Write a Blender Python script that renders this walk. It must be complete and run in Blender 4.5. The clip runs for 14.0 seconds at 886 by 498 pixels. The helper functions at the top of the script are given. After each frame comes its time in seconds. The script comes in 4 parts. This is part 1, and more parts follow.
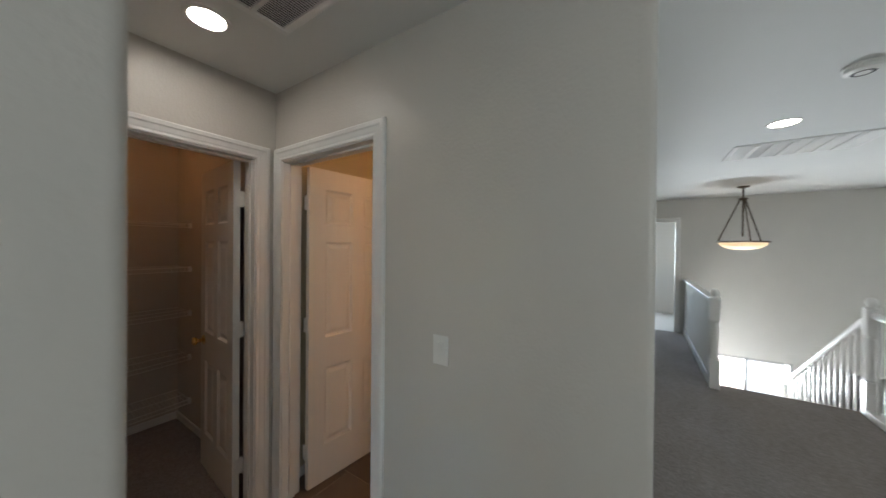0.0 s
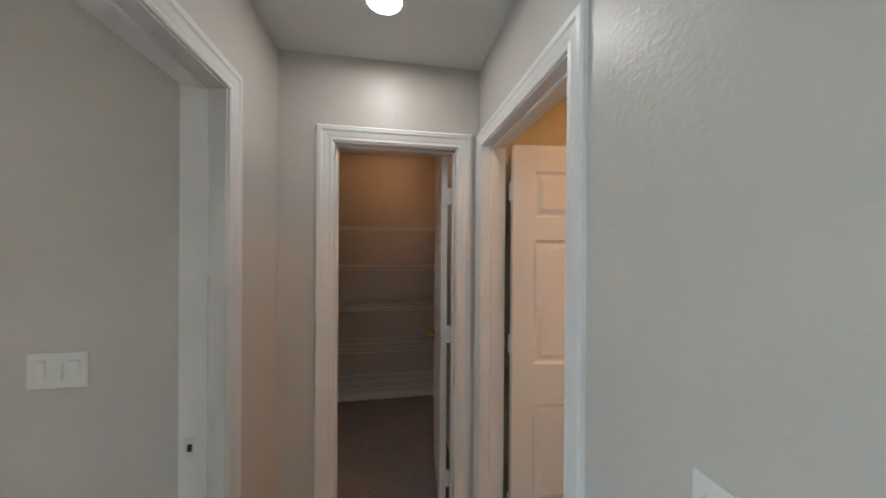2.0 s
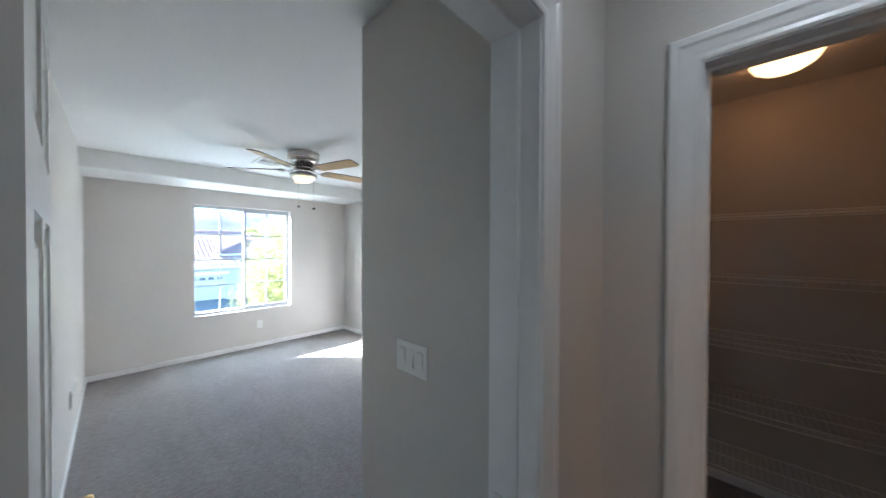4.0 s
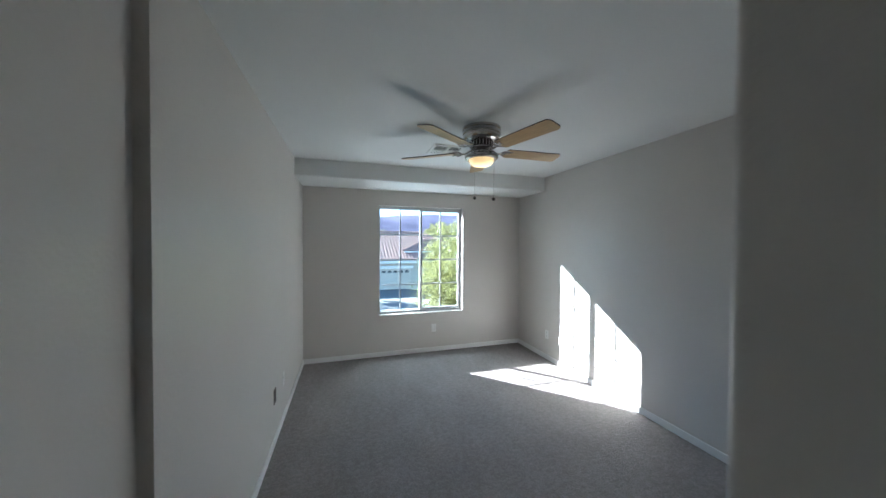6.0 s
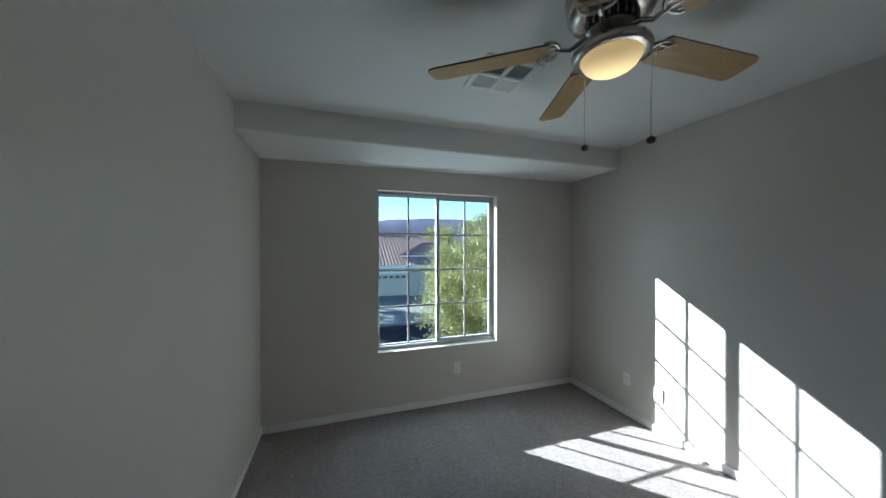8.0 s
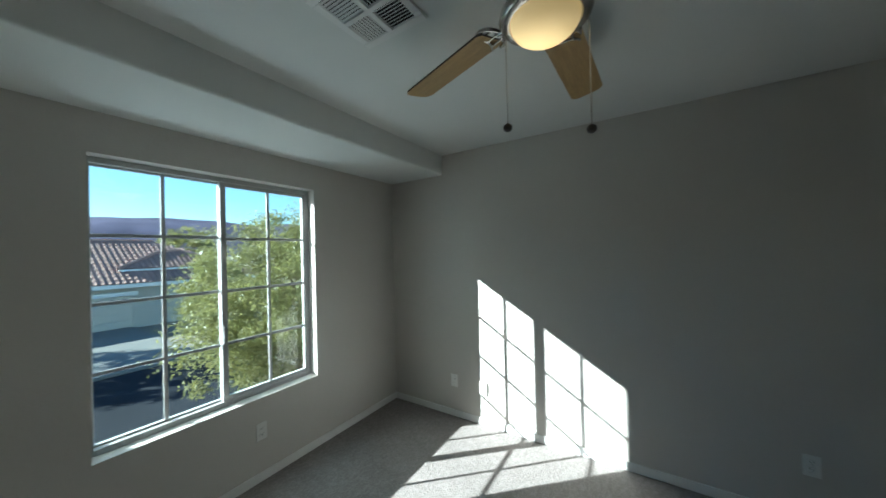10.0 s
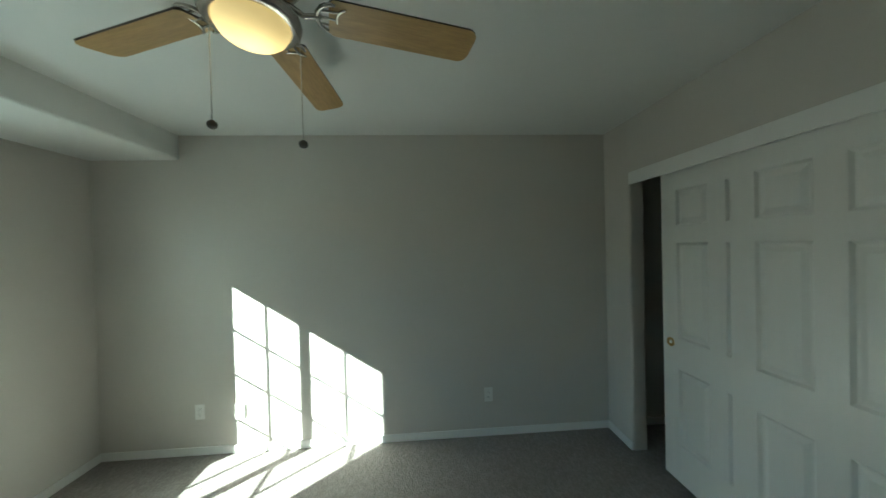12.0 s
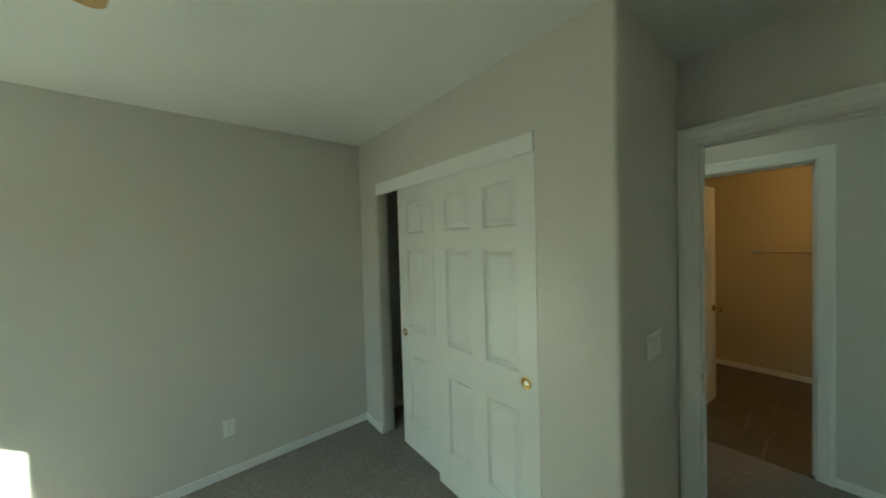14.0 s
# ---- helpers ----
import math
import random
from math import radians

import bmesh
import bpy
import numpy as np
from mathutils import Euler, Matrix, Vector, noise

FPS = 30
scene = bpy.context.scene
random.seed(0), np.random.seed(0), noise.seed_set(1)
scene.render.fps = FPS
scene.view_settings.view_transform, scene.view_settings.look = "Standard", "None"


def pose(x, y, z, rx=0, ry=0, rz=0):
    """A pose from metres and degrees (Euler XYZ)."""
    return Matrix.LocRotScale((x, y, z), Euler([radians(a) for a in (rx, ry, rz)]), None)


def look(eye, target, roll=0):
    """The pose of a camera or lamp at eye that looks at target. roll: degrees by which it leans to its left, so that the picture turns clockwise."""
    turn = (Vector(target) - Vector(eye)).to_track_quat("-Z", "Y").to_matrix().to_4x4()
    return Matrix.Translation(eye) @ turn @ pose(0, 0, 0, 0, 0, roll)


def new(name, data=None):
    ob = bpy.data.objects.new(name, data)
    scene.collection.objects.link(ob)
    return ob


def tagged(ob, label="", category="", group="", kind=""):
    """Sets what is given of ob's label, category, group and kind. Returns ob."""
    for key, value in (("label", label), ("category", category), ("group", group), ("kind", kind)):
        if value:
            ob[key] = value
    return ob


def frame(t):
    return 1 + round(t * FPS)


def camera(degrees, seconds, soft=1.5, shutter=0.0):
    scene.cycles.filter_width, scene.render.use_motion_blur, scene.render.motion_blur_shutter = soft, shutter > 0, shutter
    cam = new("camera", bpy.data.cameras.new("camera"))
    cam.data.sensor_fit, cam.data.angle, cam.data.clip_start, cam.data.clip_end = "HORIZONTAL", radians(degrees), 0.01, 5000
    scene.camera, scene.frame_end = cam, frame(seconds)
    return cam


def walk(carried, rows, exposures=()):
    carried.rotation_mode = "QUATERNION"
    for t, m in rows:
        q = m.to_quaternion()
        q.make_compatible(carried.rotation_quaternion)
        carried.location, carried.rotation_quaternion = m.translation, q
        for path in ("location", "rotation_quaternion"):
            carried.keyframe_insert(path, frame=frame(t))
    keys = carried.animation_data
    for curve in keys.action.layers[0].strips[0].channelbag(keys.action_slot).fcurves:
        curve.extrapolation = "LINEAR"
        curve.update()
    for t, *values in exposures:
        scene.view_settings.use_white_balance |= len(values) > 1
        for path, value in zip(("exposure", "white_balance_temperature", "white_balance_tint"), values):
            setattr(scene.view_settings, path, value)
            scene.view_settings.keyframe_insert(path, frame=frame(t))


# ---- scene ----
cam = camera(110.4, 14.0, 1.5, 0.28)
PATH = [
    (0, (-0.016, -1.861, 1.525), (1.661, -0.771, 1.515), 0.5),
    (0.5, (0.195, -1.785, 1.533), (1.632, -0.394, 1.511), 0.4),
    (1, (0.36, -1.678, 1.513), (1.499, -0.035, 1.501), 0.5),
    (1.5, (0.456, -1.591, 1.513), (1.232, 0.252, 1.496), 0.4),
    (2, (0.532, -1.56, 1.509), (0.875, 0.411, 1.504), 0.4),
    (2.5, (0.559, -1.491, 1.511), (0.46, 0.507, 1.505), 0.3),
    (3, (0.494, -1.354, 1.511), (-0.023, 0.578, 1.501), 0.4),
    (3.5, (0.414, -1.232, 1.51), (-0.517, 0.538, 1.494), 0.5),
    (4, (0.324, -1.108, 1.514), (-1.043, 0.351, 1.493), 0.2),
    (4.2, (0.265, -1.072, 1.518), (-1.242, 0.243, 1.496), 0.3),
    (6.3, (-0.799, -0.787, 1.539), (-2.712, -0.206, 1.506), 0.2),
    (6.5, (-0.943, -0.778, 1.529), (-2.855, -0.192, 1.501), -0.0),
    (7, (-1.301, -0.762, 1.533), (-3.213, -0.177, 1.512), -0.0),
    (7.2, (-1.427, -0.749, 1.526), (-3.341, -0.171, 1.508), -0.1),
    (9.3, (-2.623, -0.697, 1.532), (-4.203, 0.528, 1.545), -0.8),
    (9.5, (-2.643, -0.708, 1.537), (-4.084, 0.679, 1.548), -0.9),
    (10, (-2.61, -0.713, 1.542), (-3.692, 0.969, 1.551), -1.3),
    (10.5, (-2.552, -0.705, 1.551), (-3.315, 1.144, 1.545), -1.5),
    (11, (-2.493, -0.719, 1.549), (-2.954, 1.227, 1.541), -1.4),
    (11.5, (-2.426, -0.711, 1.558), (-2.581, 1.283, 1.541), -1.5),
    (12, (-2.365, -0.717, 1.558), (-2.233, 1.278, 1.534), -1.5),
    (12.5, (-2.307, -0.737, 1.559), (-1.907, 1.222, 1.533), -1.5),
    (13, (-2.246, -0.766, 1.562), (-1.577, 1.118, 1.537), -1.3),
    (13.5, (-2.173, -0.796, 1.558), (-1.196, 0.949, 1.538), -1.4),
    (14, (-2.028, -0.831, 1.577), (-0.758, 0.714, 1.53), -1.6),
]
EXPOSURES = [
    (0, 4.5, 6400, 10), (0.8, 4.95, 6300, 10), (1.5, 5.2, 6150, 9), (2.2, 5.25, 5850, 9), (3, 5.05, 5350, 9), (4.2, 4.48, 5150, 6), (6.3, 3.2, 5250, 4), (7.2, 2.7, 5250, 2),
    (9.3, 2.12, 5350, -4), (11, 2.5, 5450, -12), (11.5, 2.8, 5550, -16), (12.2, 2.98, 5700, -18), (13, 3.08, 5750, -19), (13.5, 3.35, 6000, -22), (14, 3.9, 6400, -26)]
walk(cam, [(t, look(e, a, r)) for t, e, a, r in PATH], EXPOSURES)

# ---- world and light ----
world = bpy.data.worlds.new("world")
scene.world = world
world.use_nodes = True
wn = world.node_tree
sky = wn.nodes.new("ShaderNodeTexSky")
sky.sky_type, sky.sun_disc = "NISHITA", False
sky.sun_elevation, sky.sun_rotation = radians(25.5), radians(226)
sky.dust_density, sky.ozone_density, sky.air_density = 0.1, 3.0, 0.9
wn.nodes["Background"].inputs["Strength"].default_value = 0.068
wn.links.new(sky.outputs[0], wn.nodes["Background"].inputs["Color"])
sun = new("sun", bpy.data.lights.new("sun", "SUN"))
sun.data.energy, sun.data.angle, sun.data.color = 5.0, radians(0.4), (1.0, 0.95, 0.88)
sun.matrix_world = look((-10, -10, 8), (-10 + 1.058, -9, 8 - 0.69))


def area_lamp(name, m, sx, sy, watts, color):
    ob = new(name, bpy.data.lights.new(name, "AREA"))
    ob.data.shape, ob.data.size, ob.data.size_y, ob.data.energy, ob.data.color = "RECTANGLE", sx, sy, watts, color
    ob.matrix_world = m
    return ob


# added lamp that boosts the high sky's light through the bedroom window, above view
area_lamp("window_sky_boost", look((-5.65, 0.21, 2.80), (-3.6, 0.21, 0.0)), 1.5, 1.3, 5.5, (0.74, 0.92, 1.0))
# added lamp that strengthens the sunlit ground's bounce up through the same window
area_lamp("ground_bounce_fill", look((-6.75, 0.21, -0.90), (-3.4, 0.21, 2.2)), 2.2, 1.0, 4.4, (0.80, 0.93, 1.0))
# daylight in the stair window
area_lamp("stair_daylight", look((7.16, -3.33, -0.52), (4.5, -3.3, 0.0)), 1.0, 0.40, 6, (0.86, 0.94, 1.0))

# added lamp in an unseen far-room window; lights the half wall through the landing door
area_lamp("far_room_fill", look((9.03, -1.7, 1.5), (5, -1.9, 0.7)), 0.78, 1.18, 1.3, (0.72, 0.88, 1.0))
# added fill lamp behind the walker, before a solid wall with no window
area_lamp("landing_fill", look((-1.57, -3.5, 1.4), (2, -3.3, 1.2)), 2.0, 1.5, 1.4, (0.84, 0.95, 0.97))


# ---- materials ----
def mat(name, color, rough=0.6, metal=0.0, vary=0.06, scale=3.0, bump=0.0, bscale=60.0, bdist=0.002, emit=0.0, ecol=None, spec=0.5, grain=0.0, stretch=None, coat=0.0):
    m = bpy.data.materials.new(name)
    m.use_nodes = True
    n, l = m.node_tree.nodes, m.node_tree.links
    b = n["Principled BSDF"]
    b.inputs["Roughness"].default_value = rough
    b.inputs["Metallic"].default_value = metal
    b.inputs["Specular IOR Level"].default_value = spec
    b.inputs["Coat Weight"].default_value = coat
    tc = n.new("ShaderNodeTexCoord")
    mp = n.new("ShaderNodeMapping")
    if stretch:
        mp.inputs["Scale"].default_value = stretch
    l.new(tc.outputs["Object"], mp.inputs["Vector"])
    big = n.new("ShaderNodeTexNoise")
    big.inputs["Scale"].default_value, big.inputs["Detail"].default_value = scale, 4
    l.new(mp.outputs[0], big.inputs["Vector"])
    small = n.new("ShaderNodeTexNoise")
    small.inputs["Scale"].default_value, small.inputs["Detail"].default_value = bscale, 3
    l.new(mp.outputs[0], small.inputs["Vector"])
    ramp = n.new("ShaderNodeMapRange")
    ramp.inputs["From Min"].default_value, ramp.inputs["From Max"].default_value = 0.3, 0.7
    ramp.inputs["To Min"].default_value, ramp.inputs["To Max"].default_value = 1 - vary, 1 + vary
    l.new(big.outputs["Fac"], ramp.inputs["Value"])
    gr = n.new("ShaderNodeMapRange")
    gr.inputs["From Min"].default_value, gr.inputs["From Max"].default_value = 0.3, 0.7
    gr.inputs["To Min"].default_value, gr.inputs["To Max"].default_value = 1 - grain, 1 + grain
    l.new(small.outputs["Fac"], gr.inputs["Value"])
    mu = n.new("ShaderNodeMath")
    mu.operation = "MULTIPLY"
    l.new(ramp.outputs[0], mu.inputs[0])
    l.new(gr.outputs[0], mu.inputs[1])
    vm = n.new("ShaderNodeVectorMath")
    vm.operation = "SCALE"
    vm.inputs[0].default_value = color
    l.new(mu.outputs[0], vm.inputs["Scale"])
    l.new(vm.outputs[0], b.inputs["Base Color"])
    if bump:
        bp = n.new("ShaderNodeBump")
        bp.inputs["Strength"].default_value, bp.inputs["Distance"].default_value = bump, bdist
        l.new(small.outputs["Fac"], bp.inputs["Height"])
        l.new(bp.outputs[0], b.inputs["Normal"])
    if emit:
        b.inputs["Emission Color"].default_value = (*(ecol or color), 1)
        b.inputs["Emission Strength"].default_value = emit
    return m


WALL = mat("wall_paint", (0.61, 0.575, 0.53), 0.37, vary=0.025, scale=1.5, bump=0.55, bscale=80, bdist=0.002)
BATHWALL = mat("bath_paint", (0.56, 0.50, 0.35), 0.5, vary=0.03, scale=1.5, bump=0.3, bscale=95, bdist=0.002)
LANDWALL = mat("landing_paint", (0.68, 0.665, 0.63), 0.5, vary=0.03, scale=1.2, bump=0.2, bscale=95)
CEIL = mat("ceiling_paint", (0.77, 0.77, 0.745), 0.7, vary=0.02, scale=1.2, bump=0.3, bscale=80, bdist=0.002)
TRIM = mat("trim_paint", (0.82, 0.81, 0.79), 0.32, vary=0.02, scale=4)
DOOR = mat("door_paint", (0.76, 0.75, 0.72), 0.34, vary=0.012, scale=5, bump=0.12, bscale=40, bdist=0.001, stretch=(6, 6, 0.6))
PLATE = mat("plate_plastic", (0.80, 0.79, 0.76), 0.3, vary=0.02)
DARK = mat("dark_gap", (0.015, 0.015, 0.016), 0.7)
DUCT = mat("duct_grey", (0.10, 0.10, 0.10), 0.7)
BRASS = mat("polished_brass", (0.75, 0.52, 0.20), 0.18, metal=1.0, vary=0.08, scale=30)
NICKEL = mat("brushed_nickel", (0.52, 0.49, 0.46), 0.24, metal=1.0, vary=0.06, scale=20, grain=0.06, bscale=200, stretch=(1, 1, 8))
CHROME = mat("chrome", (0.7, 0.7, 0.7), 0.1, metal=1.0, vary=0.02)
HINGE = mat("painted_hinge", (0.74, 0.73, 0.70), 0.4, vary=0.05, scale=30)
WIRE = mat("white_coated_wire", (0.84, 0.82, 0.78), 0.4)
# white vinyl toned down to mid grey: the frame's shade is in the colour
VINYL = mat("shade_greyed_vinyl", (0.46, 0.46, 0.45), 0.4, vary=0.03, scale=5)
BRONZE = mat("pendant_bronze", (0.10, 0.075, 0.055), 0.4, metal=0.8)
KNOB = mat("dark_wood_knob", (0.03, 0.018, 0.012), 0.35, vary=0.2, scale=60)
MAPLE = mat("maple_veneer", (0.46, 0.305, 0.13), 0.35, vary=0.10, scale=5, grain=0.10, bscale=22, stretch=(1, 9, 9), bump=0.05)
BLADE_EDGE = mat("blade_edge", (0.05, 0.03, 0.02), 0.4)
BOWL = mat("frosted_bowl", (0.9, 0.8, 0.62), 0.4, emit=0.15, ecol=(1.0, 0.62, 0.23), vary=0.03)
PENDGLASS = mat("pendant_bowl_glass", (0.9, 0.8, 0.62), 0.4, emit=0.032, ecol=(1.0, 0.60, 0.25), vary=0.08, scale=8)
LED = mat("led_lens", (0.9, 0.9, 0.9), 0.4, emit=2.1, ecol=(1.0, 0.93, 0.84))
CLOSETLAMP = mat("closet_lamp_glass", (0.9, 0.8, 0.6), 0.4, emit=0.20, ecol=(1.0, 0.44, 0.16))
BATHLAMP = mat("bath_lamp_glass", (0.9, 0.8, 0.6), 0.4, emit=1.9, ecol=(1.0, 0.49, 0.19))
TILE = mat("bath_floor_tile", (0.13, 0.098, 0.075), 0.35, vary=0.15, scale=5, bump=0.1, bscale=40)
GROUT = mat("tile_grout", (0.30, 0.25, 0.21), 0.8, vary=0.1, scale=10)
# very dark and bluish because the shade over the street is put into this colour
ASPHALT = mat("asphalt", (0.024, 0.025, 0.031), 0.95, spec=0.1, vary=0.2, scale=0.5, bump=0.4, bscale=40, grain=0.15)
# concrete lowered in tone; part of the driveway's tree shade is in this colour
CONCRETE = mat("shade_toned_concrete", (0.17, 0.16, 0.15), 0.8, vary=0.12, scale=0.6, bump=0.2, bscale=30)
GRAVEL = mat("desert_gravel", (0.22, 0.185, 0.15), 0.9, vary=0.2, scale=1.5, bump=0.6, bscale=18, grain=0.25, bdist=0.02)
STUCCO = mat("house_stucco", (0.50, 0.46, 0.40), 0.85, vary=0.06, scale=1, bump=0.3, bscale=40)
ROOF = mat("clay_tile", (0.40, 0.235, 0.19), 0.75, vary=0.3, scale=2.5, grain=0.12, bscale=12)
GARAGE = mat("garage_door_paint", (0.58, 0.52, 0.44), 0.55, vary=0.04)
HILL = mat("far_hill", (0.10, 0.09, 0.13), 1.0, vary=0.25, scale=0.01, spec=0.0)
BARK = mat("bark", (0.14, 0.10, 0.07), 0.9, vary=0.3, scale=8, bump=0.6, bscale=40, bdist=0.01)
SHRUB = mat("shrub_green", (0.06, 0.09, 0.03), 0.8, vary=0.4, scale=3)


def leaf_material():
    m = bpy.data.materials.new("leaf")
    m.use_nodes = True
    n, l = m.node_tree.nodes, m.node_tree.links
    b = n["Principled BSDF"]
    geo = n.new("ShaderNodeNewGeometry")
    ramp = n.new("ShaderNodeValToRGB")
    ramp.color_ramp.elements[0].color = (0.14, 0.14, 0.04, 1)
    ramp.color_ramp.elements[1].color = (0.35, 0.325, 0.13, 1)
    l.new(geo.outputs["Random Per Island"], ramp.inputs["Fac"])
    l.new(ramp.outputs[0], b.inputs["Base Color"])
    b.inputs["Roughness"].default_value = 0.42
    tr = n.new("ShaderNodeBsdfTranslucent")
    l.new(ramp.outputs[0], tr.inputs["Color"])
    mix = n.new("ShaderNodeMixShader")
    mix.inputs[0].default_value = 0.5
    l.new(b.outputs[0], mix.inputs[1])
    l.new(tr.outputs[0], mix.inputs[2])
    l.new(mix.outputs[0], n["Material Output"].inputs["Surface"])
    return m


def carpet_material():
    m = mat("loop_carpet", (0.335, 0.30, 0.283), 0.95, vary=0.06, scale=2.2, spec=0.1)
    n, l = m.node_tree.nodes, m.node_tree.links
    b = n["Principled BSDF"]
    tc = n.new("ShaderNodeTexCoord")
    mp = n.new("ShaderNodeMapping")
    mp.inputs["Scale"].default_value = (1.5, 0.8, 1.0)
    l.new(tc.outputs["Object"], mp.inputs["Vector"])
    v = n.new("ShaderNodeTexVoronoi")
    v.inputs["Scale"].default_value = 105
    l.new(mp.outputs[0], v.inputs["Vector"])
    w = n.new("ShaderNodeTexNoise")
    w.inputs["Scale"].default_value, w.inputs["Detail"].default_value = 26, 5
    l.new(mp.outputs[0], w.inputs["Vector"])
    ad = n.new("ShaderNodeMath")
    ad.operation = "MULTIPLY_ADD"
    ad.inputs[1].default_value = -0.8
    l.new(v.outputs["Distance"], ad.inputs[0])
    l.new(w.outputs["Fac"], ad.inputs[2])
    bp = n.new("ShaderNodeBump")
    bp.inputs["Strength"].default_value, bp.inputs["Distance"].default_value = 0.7, 0.006
    l.new(ad.outputs[0], bp.inputs["Height"])
    l.new(bp.outputs[0], b.inputs["Normal"])
    mr = n.new("ShaderNodeMapRange")
    mr.inputs["From Min"].default_value, mr.inputs["From Max"].default_value = -0.1, 0.6
    mr.inputs["To Min"].default_value, mr.inputs["To Max"].default_value = 0.75, 1.14
    l.new(ad.outputs[0], mr.inputs["Value"])
    st = n.new("ShaderNodeTexNoise")
    st.inputs["Scale"].default_value, st.inputs["Detail"].default_value = 3.0, 3
    sm = n.new("ShaderNodeMapping")
    sm.inputs["Rotation"].default_value, sm.inputs["Scale"].default_value = (0, 0, radians(24)), (0.7, 2.6, 1)
    l.new(tc.outputs["Object"], sm.inputs["Vector"])
    l.new(sm.outputs[0], st.inputs["Vector"])
    sr = n.new("ShaderNodeMapRange")
    sr.inputs["From Min"].default_value, sr.inputs["From Max"].default_value = 0.35, 0.65
    sr.inputs["To Min"].default_value, sr.inputs["To Max"].default_value = 0.965, 1.035
    l.new(st.outputs["Fac"], sr.inputs["Value"])
    mm = n.new("ShaderNodeMath")
    mm.operation = "MULTIPLY"
    l.new(mr.outputs[0], mm.inputs[0])
    l.new(sr.outputs[0], mm.inputs[1])
    old = b.inputs["Base Color"].links[0].from_socket
    sc = n.new("ShaderNodeVectorMath")
    sc.operation = "SCALE"
    l.new(old, sc.inputs[0])
    l.new(mm.outputs[0], sc.inputs["Scale"])
    l.new(sc.outputs[0], b.inputs["Base Color"])
    return m


def glass_material():
    """Thin clear pane: straight see-through with a slight green tint, gloss by Fresnel."""
    m = bpy.data.materials.new("window_glass")
    m.use_nodes = True
    n, l = m.node_tree.nodes, m.node_tree.links
    n.remove(n["Principled BSDF"])
    clear = n.new("ShaderNodeBsdfTransparent")
    clear.inputs["Color"].default_value = (0.90, 0.95, 0.93, 1)
    gloss = n.new("ShaderNodeBsdfGlossy")
    gloss.inputs["Roughness"].default_value = 0.01
    fres = n.new("ShaderNodeFresnel")
    fres.inputs["IOR"].default_value = 1.45
    mix = n.new("ShaderNodeMixShader")
    l.new(fres.outputs[0], mix.inputs[0])
    l.new(clear.outputs[0], mix.inputs[1])
    l.new(gloss.outputs[0], mix.inputs[2])
    l.new(mix.outputs[0], n["Material Output"].inputs["Surface"])
    return m


def bulb_behind(m, at, near, far, r0, r1):
    """Frosted glass glows more where the bulb stands behind it."""
    n, l = m.node_tree.nodes, m.node_tree.links
    tc = n.new("ShaderNodeTexCoord")
    d = n.new("ShaderNodeVectorMath")
    d.operation = "DISTANCE"
    d.inputs[1].default_value = at
    l.new(tc.outputs["Object"], d.inputs[0])
    r = n.new("ShaderNodeMapRange")
    r.interpolation_type = "SMOOTHSTEP"
    r.inputs["From Min"].default_value, r.inputs["From Max"].default_value = r0, r1
    r.inputs["To Min"].default_value, r.inputs["To Max"].default_value = near, far
    l.new(d.outputs["Value"], r.inputs["Value"])
    l.new(r.outputs[0], n["Principled BSDF"].inputs["Emission Strength"])


bulb_behind(BOWL, (-0.035, 0.035, -0.29), 0.30, 0.085, 0.02, 0.15)
CARPET = carpet_material()
GLASS = glass_material()
LEAF = leaf_material()


# ---- building helpers ----
def bx(bm, x0, x1, y0, y1, z0, z1, bev=0.0, seg=2, verticals=False):
    r = bmesh.ops.create_cube(bm, size=1)
    for v in r["verts"]:
        v.co = Vector(((x0 + x1) / 2 + v.co.x * (x1 - x0), (y0 + y1) / 2 + v.co.y * (y1 - y0), (z0 + z1) / 2 + v.co.z * (z1 - z0)))
    if bev:
        es = {e for v in r["verts"] for e in v.link_edges}
        if verticals:
            es = {e for e in es if abs(e.verts[0].co.z - e.verts[1].co.z) > 1e-4}
        bmesh.ops.bevel(bm, geom=list(es), offset=bev, segments=seg, affect="EDGES", profile=0.5)
    return bm


def box(*a, **k):
    return bx(bmesh.new(), *a, **k)


def finish(bm, name, material, smooth=None):
    me = bpy.data.meshes.new(name)
    bmesh.ops.recalc_face_normals(bm, faces=bm.faces)
    bm.to_mesh(me)
    bm.free()
    for m in material if isinstance(material, (list, tuple)) else [material]:
        me.materials.append(m)
    if smooth:
        me.shade_smooth()
        me.set_sharp_from_angle(angle=radians(smooth))
    return me


def part(name, bm, material, parent, label="", smooth=None):
    ob = new(name, finish(bm, name, material, smooth))
    ob.parent = parent
    return tagged(ob, label)


def thing(name, at, label, category, group="", rz=0.0):
    ob = new(name)
    ob.empty_display_size = 0.1
    ob.matrix_world = pose(*at, 0, 0, rz)
    return tagged(ob, label, category, group)


def struct(name, bm, material, label, category, smooth=None):
    return tagged(new(name, finish(bm, name, material, smooth)), label, category, "", "structure")


